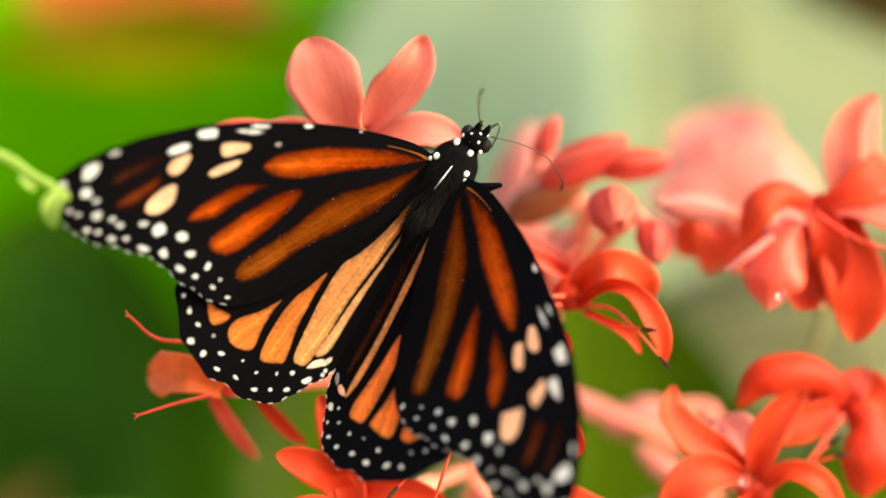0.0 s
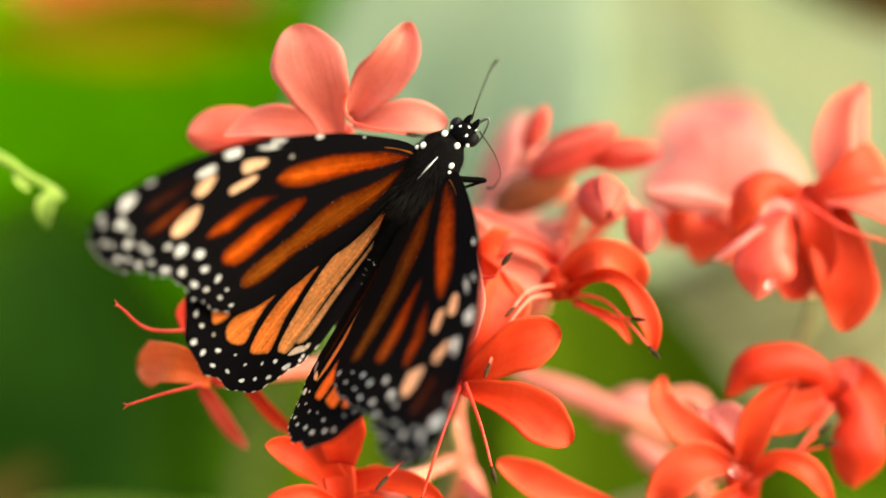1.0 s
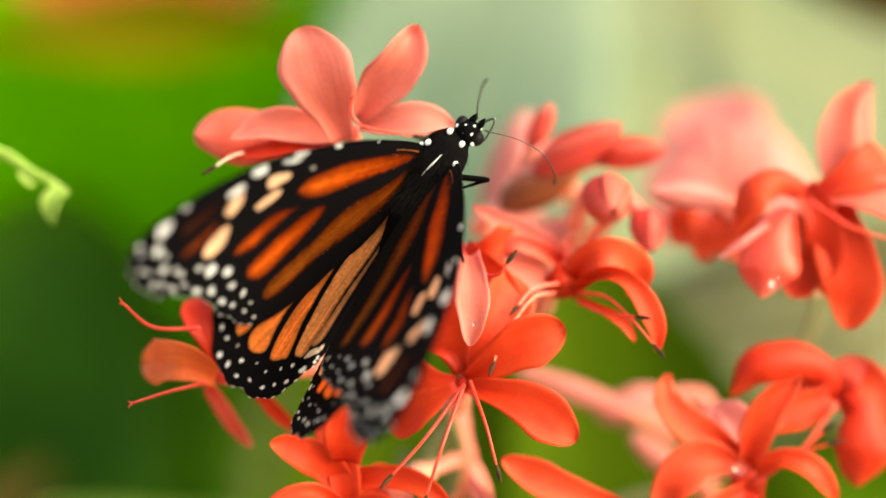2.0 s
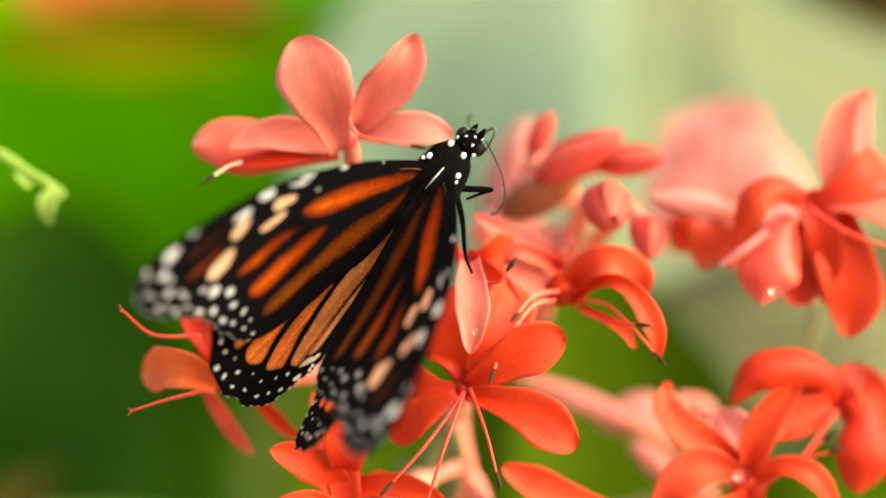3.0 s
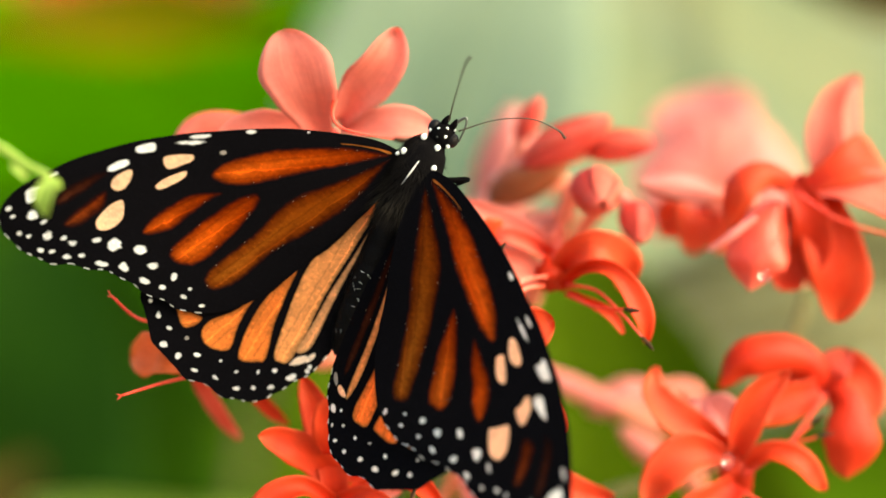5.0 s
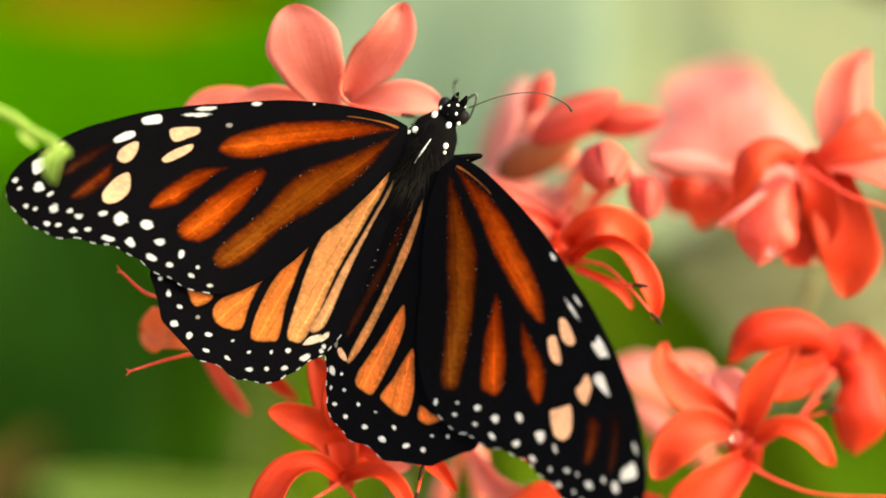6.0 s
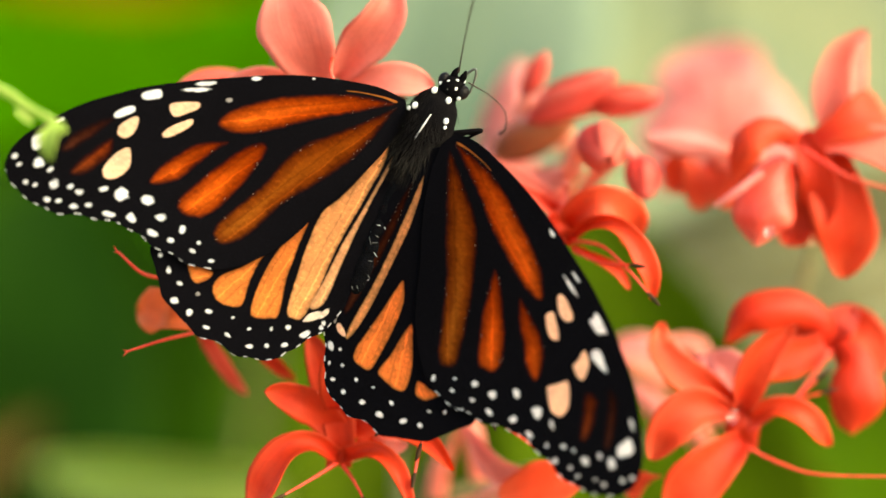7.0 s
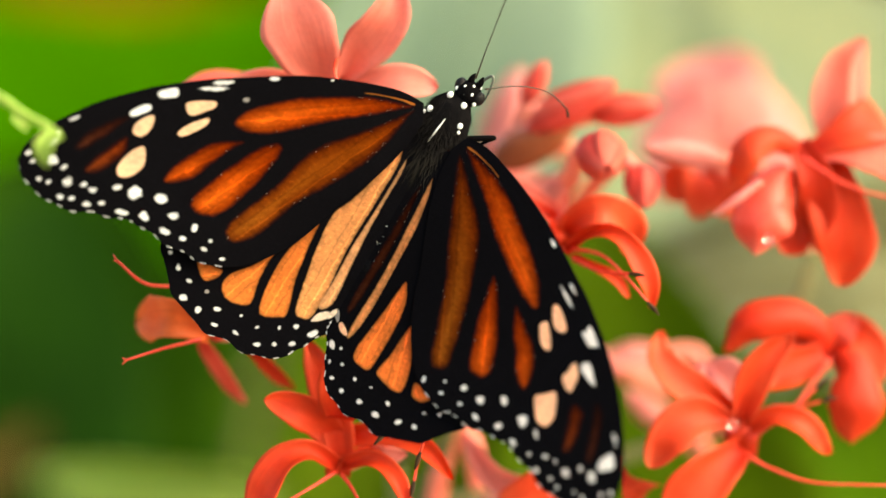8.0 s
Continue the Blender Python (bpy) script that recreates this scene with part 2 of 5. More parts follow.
def blade(base, tip, width, arch=0.0, cup=0.0, roll=0.0, curl=0.0, thick=0.00022, full=0.62, claw=0.2, point=0.0, nu=18, nv=10, wave=0.0, twist=0.0, name="petal"):
    """A petal or leaf: from base to tip, arched along its face, cupped across it, curled at the tip, with two sides and a rim."""
    e = tip - base
    length = e.length
    e = e / length
    face = Vector((0, -1, 0))
    side = e.cross(face)
    side = side.normalized() if side.length > 0.05 else e.cross(Vector((0, 0, 1))).normalized()
    side = Matrix.Rotation(radians(roll), 3, e) @ side
    n = side.cross(e)
    seed = (base.x + 2 * tip.z) * 900
    grid = []
    for i in range(nu + 1):
        u = math.sin(i / nu * math.pi / 2)
        s = min(u / full, 1)
        w = claw + (1 - claw) * s * s * (3 - 2 * s)
        if u > full:
            w = math.sqrt(max(0, 1 - ((u - full) / (1 - full)) ** 2)) ** (1 + point)
        w = max(w, 0.02)
        row = []
        side_u = Matrix.Rotation(radians(twist * (u - 0.3)), 3, e) @ side
        n_u = side_u.cross(e)
        ragged = 1 + (0.05 * math.sin(9 * u + seed) + 0.03 * math.sin(23 * u + 2 * seed)) * (wave > 0)
        for j in range(nv + 1):
            v = 2 * j / nv - 1
            lift = arch * 4 * u * (1 - u) - curl * u ** 3 + cup * v * v * w
            lift += wave * math.sin(6 * u + seed + 2.5 * v) * abs(v) * w
            row.append((base + e * length * u + side_u * (width / 2 * w * v * ragged) + n_u * lift, u, v))
        grid.append(row)
    bm = bmesh.new()
    uv = bm.loops.layers.uv.new("UVMap")
    coords = {}
    sheets = []
    for sign in (0.5, -0.5):
        sheet = []
        for row in grid:
            line = []
            for p, u, v in row:
                vert = bm.verts.new(p + n * thick * sign)
                coords[vert] = (u, v * 0.5 + 0.5)
                line.append(vert)
            sheet.append(line)
        sheets.append(sheet)
    for sheet in sheets:
        for a, b in zip(sheet, sheet[1:]):
            for j in range(nv):
                bm.faces.new((a[j], a[j + 1], b[j + 1], b[j]))
    up, low = sheets
    for i in range(nu):
        for j in (0, nv):
            bm.faces.new((up[i][j], up[i + 1][j], low[i + 1][j], low[i][j]))
    for i in (0, nu):
        for j in range(nv):
            bm.faces.new((up[i][j], up[i][j + 1], low[i][j + 1], low[i][j]))
    bmesh.ops.recalc_face_normals(bm, faces=bm.faces)
    for f in bm.faces:
        for loop in f.loops:
            loop[uv].uv = coords[loop.vert]
    return finish(bm, name)


def ribbon(points, widths, roll=(0, 0), cup=0.0, blunt=0.72, thick=0.00022, nu=26, nv=10, name="petal"):
    """A bent petal along a smooth line: its widths, its roll from base to tip, cupped across, with a rounded end, two sides and a rim."""
    fine = np.array([tuple(q) for q in glide(points, 160)])
    run = np.concatenate([[0], np.cumsum(np.linalg.norm(np.diff(fine, axis=0), axis=1))])
    wide_line = np.array([q.x for q in glide([Vector((w, 0, 0)) for w in widths], 160)])
    seed = (fine[0, 0] + 2 * fine[-1, 2]) * 900
    rows = []
    for i in range(nu + 1):
        u = math.sin(i / nu * math.pi / 2)
        at_u = lambda k: Vector([np.interp(min(max(k, 0), 1) * run[-1], run, fine[:, a]) for a in range(3)])
        p, e = at_u(u), (at_u(u + 0.03) - at_u(u - 0.03)).normalized()
        w = float(np.interp(u, np.linspace(0, 1, 160), wide_line))
        if u > blunt:
            w *= math.sqrt(max(0.0004, 1 - ((u - blunt) / (1 - blunt)) ** 2))
        side = e.cross(Vector((0, -1, 0)))
        side = side.normalized() if side.length > 0.05 else e.orthogonal().normalized()
        side = Matrix.Rotation(radians(roll[0] + (roll[1] - roll[0]) * u), 3, e) @ side
        n = side.cross(e)
        line = []
        for j in range(nv + 1):
            v = 2 * j / nv - 1
            ragged = 1 + 0.035 * math.sin(8 * u + seed + v) + 0.02 * math.sin(21 * u + 2 * seed)
            lift = cup * v * v + 0.05 * w * math.sin(7 * u + seed + 2.5 * v) * abs(v)
            line.append((p + side * (w / 2 * v * ragged) + n * lift, n, u, v))
        rows.append(line)
    verts, coords, faces = [], [], []
    for sign in (0.5, -0.5):
        for line in rows:
            for p, n, u, v in line:
                verts.append(tuple(p + n * thick * sign))
                coords.append((u, v * 0.5 + 0.5))
    c, half = nv + 1, (nu + 1) * (nv + 1)
    for i in range(nu):
        for j in range(nv):
            q = i * c + j
            faces += [(q, q + 1, q + c + 1, q + c), (half + q + c, half + q + c + 1, half + q + 1, half + q)]
        for j in (0, nv):
            q = i * c + j
            faces.append((q, q + c, half + q + c, half + q) if j == 0 else (q + c, q, half + q, half + q + c))
    for i in (0, nu):
        for j in range(nv):
            q = i * c + j
            faces.append((q + 1, q, half + q, half + q + 1) if i == 0 else (q, q + 1, half + q + 1, half + q))
    me = bpy.data.meshes.new(name)
    me.from_pydata(verts, [], faces)
    layer = me.uv_layers.new(name="UVMap")
    for loop in me.loops:
        layer.data[loop.index].uv = coords[loop.vertex_index]
    for p in me.polygons:
        p.use_smooth = True
    return me


# ---- ground and garden behind ----
def build_ground():
    bm = bmesh.new()
    n = 60
    rows = []
    for i in range(n + 1):
        x = math.copysign(abs(2 * i / n - 1) ** 5 * 3000, i - n / 2)
        row = []
        for j in range(n + 1):
            y = math.copysign(abs(2 * j / n - 1) ** 5 * 3000, j - n / 2)
            row.append(bm.verts.new((x, y, 0.03 * noise.noise(Vector((x * 2, y * 2, 0))) - 0.03)))
        rows.append(row)
    for a, b in zip(rows, rows[1:]):
        for j in range(n):
            bm.faces.new((a[j], b[j], b[j + 1], a[j + 1]))
    # out of view; its pale tone is chosen as fill light for the raised wings
    tagged(part("ground", finish(bm, "ground"), M_BOUNCE_SOIL), "unseen ground under the shrubs, made pale to bounce light up", "ground", kind="structure")


def big_leaf(label, base, tip, width, material, foot, arch=0.01, roll=0.0, cup=0.01, group="large garden leaves"):
    """A large garden leaf on its stalk, which comes up from the ground."""
    root = new("garden_leaf")
    root.location = foot
    tagged(root, label, "leaf", group)
    o = Vector(foot)
    part("leaf_blade", blade(base - o, tip - o, width, arch, cup, roll, 0.02, 0.0007, 0.45, 0.2, 0.35, 26, 14, 0.006, name="leaf_blade"), material, root)
    part("midrib", rod([base - o, (base + tip) / 2 - o + Vector((0, -arch - 0.001, 0)), tip - o], [0.0022, 0.0016, 0.0005], 6, 14, "midrib"), material, root)
    mid = Vector((base.x * 0.6 + foot[0] * 0.4, base.y * 0.5 + foot[1] * 0.5, base.z * 0.5))
    part("leaf_stalk", rod([Vector((0, 0, -0.02)), mid - o, base - o], [0.005, 0.004, 0.0025], 8, 18, "leaf_stalk"), M_STEM, root)
    return root


def hedge(name, label, count, x0, x1, y0, y1, z0, z1, size, material, seed):
    """A mass of leaves too many to count."""
    rng = random.Random(seed)
    verts, faces = [], []
    for k in range(count):
        c = Vector((rng.uniform(x0, x1), rng.uniform(y0, y1), rng.uniform(z0, z1)))
        s = size * rng.uniform(0.6, 1.3)
        m = Euler((rng.uniform(0.3, 1.9), rng.uniform(-0.7, 0.7), rng.uniform(0, 6.28))).to_matrix()
        i = len(verts)
        for px, py, pz in ((-1, 0, 0), (-0.45, 0.36, 0.06), (0.25, 0.38, 0.08), (1, 0, -0.12), (0.25, -0.38, 0.08), (-0.45, -0.36, 0.06), (-0.1, 0, -0.02)):
            verts.append(c + m @ Vector((px * s, py * s, pz * s)))
        for q in range(6):
            faces.append((i + q, i + (q + 1) % 6, i + 6))
    me = bpy.data.meshes.new(name)
    me.from_pydata([tuple(v) for v in verts], [], faces)
    for p in me.polygons:
        p.use_smooth = True
    return tagged(part(name, me, material), label, "foliage", kind="stuff")


def build_garden():
    big_leaf("broad bright green leaf in soft light", at(520, 560, 640), at(100, -620, 560), wide(1700, 600), M_LEAF_BRIGHT, (-0.25, 0.46, 0), 0.03, 10)
    big_leaf("broad pale grey-green leaf with faint veins", at(1300, 700, 520), at(1250, -660, 480), wide(1330, 500), M_LEAF_PALE, (0.12, 0.36, 0), -0.01, 8)
    big_leaf("grey-green leaf behind the head of the butterfly", at(600, 700, 470), at(1010, -520, 440), wide(500, 460), M_LEAF_GREY, (0.02, 0.34, 0), 0.01, 0)
    big_leaf("olive green leaf low in the shrub", at(920, 1600, 330), at(680, 430, 270), wide(620, 300), M_LEAF_OLIVE, (0.05, 0.45, 0), 0.02, 0)
    big_leaf("olive green leaf low in the shrub", at(1330, 1600, 330), at(1030, 400, 230), wide(640, 280), M_LEAF_OLIVE, (0.2, 0.40, 0), 0.02, 0)
    # dark leaf painted as shade; the mid leaf behind steps its edge out softly
    big_leaf("near-black green leaf, shrub shade put into its colour", at(-170, 1500, 500), at(90, 330, 470), wide(680, 490), M_LEAF_SHADED, (-0.3, 0.75, 0), 0.02, 0)
    big_leaf("mid green leaf low in the shrub", at(-40, 1500, 540), at(80, 240, 520), wide(900, 530), M_LEAF_MID, (-0.2, 0.8, 0), 0.02, 0)
    big_leaf("fresh green leaf low in the shrub", at(600, 1500, 620), at(540, 450, 600), wide(480, 610), M_LEAF_FRESH, (-0.12, 0.9, 0), 0.02, 10)
    big_leaf("yellow-green leaf low in the shrub", at(760, 930, 370), at(50, 838, 360), wide(150, 370), M_LEAF_YOUNG, (-0.1, 0.3, 0), 0.02, 0)
    big_leaf("dull brownish green leaf with pale veins", at(1760, 540, 300), at(1130, 450, 260), wide(360, 280), M_LEAF_DULL, (0.3, 0.45, 0), 0.01, 10)
    big_leaf("fresh green leaf low in the shrub", at(1750, 1600, 330), at(1500, 560, 270), wide(640, 290), M_LEAF_FRESH, (0.3, 0.40, 0), 0.02, 0)
    # added leaf, blurred by depth, that stands in for the yellow-olive haze
    big_leaf("yellow-olive leaf added as haze beside the far flowers", at(580, -40, 506), at(-90, -36, 504), wide(130, 505), M_LEAF_HAZE, (-0.3, 0.6, 0), 0.01, 0)
    big_leaf("withered brown leaf high in the shrub", at(1700, -60, 340), at(1440, -150, 320), wide(160, 320), M_WITHERED, (0.3, 0.5, 0), 0.01, 0)
    big_leaf("withered brown leaf low in the shrub", at(-200, 1000, 460), at(40, 760, 440), wide(120, 450), M_WITHERED, (-0.3, 0.5, 0), 0.01, 0)
    hedge("dark_hedge", "dense shrub leaves behind, deep shade put into their dark green", 5200, -1.6, 1.6, 0.85, 1.6, 0.0, 1.45, 0.07, M_LEAF_SHADED, 3)
    hedge("low_foliage", "mid green leaves low behind the flowers", 900, -0.5, 0.5, 0.5, 0.75, 0.3, 0.9, 0.05, M_LEAF_OLIVE, 4)


# ---- flowers ----
def flower(label, centre, petals, stamens, node, material, group="coral flowers of the cluster", tube_back=26, claw=0.22, bent=()):
    """A tubular flower. bent: curved petals, each with its line of plan points, widths, roll at base and tip, cup mm, material and bluntness; petals: tip x, y, depth, width, arch mm, roll, curl mm, cup mm; stamens: lines of plan points; node: where it joins the stem."""
    o = at(*centre)
    root = new("flower")
    root.location = o
    tagged(root, label, "flower", group)
    to = at(*node)
    way = (to - o)
    throat = way.normalized() * min(tube_back * 0.001, way.length * 0.6)
    for k, p in enumerate(petals):
        x, y, d, w = p[:4]
        arch, roll, curl, cup = (list(p[4:]) + [0, 0, 0, 0])[:4]
        tip = at(x, y, d) - o
        base = tip.normalized() * 0.0012
        mat = (p[8] if len(p) > 8 else None) or material
        full = p[9] if len(p) > 9 else 0.64
        part("petal", blade(base, tip, wide(w, d), arch * 0.001, cup * 0.001, roll, curl * 0.001, full=full, claw=claw, wave=0.0007, twist=30 * math.sin(x * 0.37 + y * 0.11)), mat, root)
    for line, widths, roll, cup, mat, blunt in bent:
        part("petal", ribbon([at(*q) - o for q in line], [wide(w, line[0][2]) for w in widths], roll, cup * 0.001, blunt), mat or material, root)
    part("corolla_tube", rod([throat * 0.05, throat * 0.5, throat], [0.0011, 0.0012, 0.0014], 10, 12, "corolla_tube"), M_TUBE, root)
    part("throat", ball(throat * 0.03, (0.0010, 0.0009, 0.0010), None, 12, 8, "throat"), M_THROAT, root)
    part("calyx", rod([throat * 0.9, throat * 1.05, throat * 1.2], [0.0013, 0.0021, 0.0013], 10, 8, "calyx"), M_CALYX, root)
    part("flower_stalk", rod([throat * 1.15, throat * 0.6 + (to - o) * 0.4, to - o], [0.0009, 0.0008, 0.0010], 8, 10, "flower_stalk"), M_TUBE, root)
    for s in stamens:
        tint = {"pale": M_FILAMENT_PALE, "cream": M_FILAMENT_CREAM}.get(s[0])
        pts = [at(*q) - o for q in (s[1:] if tint else s)]
        f = part("stamen", rod(pts, [0.00030, 0.00022, 0.00016], 6, 18, "stamen"), tint or M_FILAMENT, root)
        d = (pts[-1] - pts[-2]).normalized()
        if "bare" in label:
            for side in (-1, 1):
                part("stigma_branch", rod([pts[-1], pts[-1] + d * 0.0006 + Vector((0, 0, 0.0004 * side))], [0.00012, 0.00006], 5, 4, "stigma_branch"), M_FILAMENT, f)
            continue
        part("anther", rod([pts[-1] - d * 0.0004, pts[-1] + d * 0.0007, pts[-1] + d * 0.0019], [0.0002, 0.00036, 0.00012], 6, 8, "anther"), M_ANTHER, f)
    return root


def bud(label, gx, gy, d, angle, length, width, node, material, hood=None, front=0.35):
    """A closed bud: petals folded over one another round a core, on a tube. front: how far its tip leans forward."""
    o = at(gx, gy, d)
    root = new("flower_bud")
    root.location = o
    tagged(root, label, "flower bud", "closed buds of the cluster")
    l, w = wide(length, d), wide(width, d)
    a = radians(angle)
    e = Vector((math.cos(a), -front, math.sin(a))).normalized()
    turn = e.to_track_quat("Z", "Y").to_matrix()
    part("bud_core", ball(Vector((0, 0, 0)), (w * 0.42, w * 0.42, l * 0.46), turn, 14, 10, "bud_core"), material, root)
    n, c = 14, 10
    for k in range(5):
        verts, coords, faces = [], [], []
        for lift in (1.0, 0.93):
            for i in range(n + 1):
                t = i / n
                r = w * 0.5 * math.sin(math.pi * (0.03 + 0.94 * t ** 0.85)) ** 0.62
                for j in range(c + 1):
                    v = j / c
                    turned = math.radians(72 * k - 14 + 104 * v) + 0.7 * t
                    rr = r * lift * (1.0 + 0.17 * (v - 0.35) + 0.03 * math.sin(5 * t + k))
                    verts.append(tuple(turn @ Vector((math.cos(turned) * rr, math.sin(turned) * rr, l * (t - 0.5) * (1 + 0.03 * (k % 3))))))
                    coords.append((0.1 + 0.9 * t, v))
        half = (n + 1) * (c + 1)
        for i in range(n):
            for j in range(c):
                q = i * (c + 1) + j
                faces += [(q, q + 1, q + c + 2, q + c + 1), (half + q + c + 1, half + q + c + 2, half + q + 1, half + q)]
            for j in (0, c):
                q = i * (c + 1) + j
                faces.append((q, q + c + 1, half + q + c + 1, half + q) if j == 0 else (q + c + 1, q, half + q, half + q + c + 1))
        me = bpy.data.meshes.new("folded_petal")
        me.from_pydata(verts, [], faces)
        layer = me.uv_layers.new(name="UVMap")
        for loop in me.loops:
            layer.data[loop.index].uv = coords[loop.vertex_index]
        for p in me.polygons:
            p.use_smooth = True
        part("folded_petal", me, hood if hood and k % 2 else material, root)
    to = at(*node) - o
    part("bud_tube", rod([e * -l * 0.4, e * -l * 0.9 + to * 0.2, to], [w * 0.22, 0.0014, 0.0010], 8, 14, "bud_tube"), M_TUBE, root)
    return root


def stem(shrub, label, points, radii):
    root_mesh = rod([at(*p) for p in points[1:]], radii[1:], 10, 30, "flower_stem")
    return part("branch", root_mesh, M_STEM, shrub, label)


def build_flowers():
    rig = {}
    shrub = tagged(new("flowering_shrub"), "flowering shrub with thin green branches behind its flowers", "shrub")
    stem(shrub, "brownish green stem behind the flower cluster", [None, (1010, 14000, 60), (780, 4000, 70), (705, 1000, 64), (722, 800, 62), (790, 640, 62), (880, 520, 62), (965, 425, 60), (1000, 300, 62), (1010, 240, 66)], [0.006, 0.004, 0.0016, 0.0012, 0.0012, 0.0013, 0.001, 0.0008, 0.0008])
    stem(shrub, "thin brownish side stem behind the flower cluster", [None, (712, 900, 63), (1200, 760, 66), (1340, 640, 66), (1430, 480, 66), (1440, 320, 66)], [0.002, 0.0014, 0.0011, 0.001, 0.0008])
    stem(shrub, "thin brownish side stem behind the flower cluster", [None, (708, 950, 63), (800, 700, 46), (660, 480, 42), (610, 230, 36)], [0.0014, 0.0013, 0.0012, 0.0011, 0.001])
    # the flower above the butterfly's back, which sways
    rig["upper"] = flower("salmon pink flower with rounded open petals", (606, 150, 17), [], [
        ((610, 88, 9), (606, 118, 7), (622, 140, 7), (676, 153, 8), (718, 160, 9)), ("cream", (440, 186, 15), (397, 193, 13), (361, 215, 12))],
        (612, 260, 37), M_PETAL_PALE, bent=[
        ([(590, 168, 13), (572, 118, 11), (554, 70, 8), (536, 20, 7), (518, -34, 7)], [42, 66, 112, 134, 118], (0, -10), 0.8, None, 0.6),
        ([(618, 128, 14), (643, 86, 12), (674, 50, 10), (698, 12, 9), (714, -34, 10)], [22, 60, 86, 84, 56], (8, 22), 1.5, None, 0.55),
        ([(622, 142, 14), (672, 136, 12), (727, 131, 11), (785, 144, 12)], [20, 50, 64, 54], (-10, -20), 0.8, None, 0.6),
        ([(580, 156, 15), (508, 142, 13), (447, 142, 12), (394, 166, 12)], [34, 62, 56, 30], (0, 18), 0.6, None, 0.55),
        ([(585, 168, 18), (507, 164, 19), (437, 158, 20), (380, 152, 19), (328, 157, 18)], [34, 60, 88, 112, 96], (0, 10), -1.6, M_PETAL_CORAL, 0.6),
        ([(560, 174, 14), (470, 184, 13), (378, 196, 14)], [26, 36, 22], (30, 40), 0.3, M_PETAL_DEEP, 0.6)])
    # the open flower at the butterfly's side
    flower("coral red flower wide open with long red stamens", (812, 584, 9), [
        (908, 396, 13, 100, 2, 5, 1, 0.8), (770, 400, 15, 150, 2, -10, 1, 0.8), (690, 590, 14, 120, 2, 0, 1, 0.6), (675, 668, 12, 76, 1, 10, 1, 0.6), (772, 470, 12, 90, 1, 0, 1, 0.6, M_PETAL_DEEP)],
        [((812, 590, 5), (745, 682, 1), (682, 752, -1)), ((812, 590, 5), (776, 690, 0), (744, 790, -1)), ((822, 584, 5), (850, 660, 0), (870, 736, -1))],
        (788, 645, 62), M_PETAL_RED, bent=[
        ([(816, 590, 8), (872, 604, 6), (932, 630, 5), (1009, 690, 5)], [22, 56, 92, 84], (0, -14), 0.7, None, 0.62),
        ([(816, 580, 9), (868, 548, 7), (922, 514, 6), (988, 488, 7)], [24, 62, 96, 90], (0, 12), 0.7, None, 0.6)])
    flower("coral flower with drooping pale petals", (806, 350, 16), [
        (905, 330, 18, 80, 2, 20, 1, 0.8), (740, 300, 24, 90, 2, 0, 1, 0.8)],
        [((806, 352, 12), (838, 390, 9), (872, 396, 6), (890, 372, 6)), ],
        (890, 520, 62), M_PETAL, bent=[
        ([(822, 362, 10), (826, 424, 4), (827, 478, 2), (824, 521, 2)], [34, 54, 60, 44], (0, 6), 0.8, M_PETAL_PALE, 0.6),
        ([(812, 348, 15), (870, 420, 13), (890, 500, 12), (868, 560, 11)], [40, 70, 84, 50], (10, -10), 0.8, M_PETAL_RED, 0.6)])
    # below the butterfly
    flower("scarlet flower with drooping curled petals", (602, 812, 14), [
        (690, 740, 20, 60, 2, 0, 1, 0.8)],
        [((596, 820, 10), (555, 846, 7), (500, 878, 4)), ((606, 824, 10), (624, 848, 8), (644, 884, 6)), ((746, 756, 12), (741, 800, 9), (733, 842, 7))],
        (800, 720, 46), M_PETAL_RED, bent=[
        ([(606, 772, 13), (560, 728, 11), (515, 706, 9), (468, 693, 8)], [46, 58, 62, 50], (0, 16), 0.7, None, 0.6),
        ([(600, 824, 13), (602, 770, 12), (585, 690, 13), (548, 590, 16)], [44, 58, 60, 44], (0, 0), 0.6, None, 0.62),
        ([(598, 810, 12), (552, 786, 9), (508, 800, 7), (478, 842, 6), (450, 908, 6)], [26, 36, 54, 72, 66], (20, 44), 1.0, None, 0.66),
        ([(610, 808, 12), (660, 800, 9), (697, 830, 7), (724, 900, 6)], [24, 32, 36, 30], (-20, -44), 0.8, None, 0.6),
        ([(618, 756, 13), (690, 754, 11), (752, 780, 9), (800, 834, 9)], [40, 42, 40, 26], (-10, -20), 0.8, None, 0.55),
        ([(640, 770, 16), (676, 790, 15), (722, 788, 15)], [20, 32, 24], (0, 0), 0.6, M_PETAL_PINK, 0.6),
        ([(602, 724, 11), (604, 676, 9), (606, 622, 8)], [52, 82, 74], (0, 0), 0.6, M_PETAL_RED, 0.7)])
    flower("coral flower with bare stamens half hidden behind the hind wing", (380, 578, 16), [
        (330, 430, 18, 60, 2, 10, 1, 0.8), (530, 500, 18, 90, 2, 0, 1, 0.8)],
        [((356, 586, 10), (290, 602, 7), (226, 622, 5)), ((345, 490, 12), (262, 488, 9), (208, 446, 6))],
        (690, 540, 42), M_PETAL_DEEP, bent=[
        # sunlight on this petal is put into its colour, a lighter orange
        ([(374, 574, 14), (334, 556, 11), (292, 548, 10), (252, 550, 20)], [34, 66, 80, 70], (0, 8), 0.7, M_PETAL_ORANGE, 0.62),
        ([(362, 590, 24), (398, 648, 28), (438, 696, 30)], [24, 34, 24], (20, 30), 0.4, M_PETAL_CORAL, 0.6),
        ([(440, 590, 22), (492, 648, 25), (522, 672, 26)], [24, 26, 20], (20, 10), 0.4, None, 0.6)])
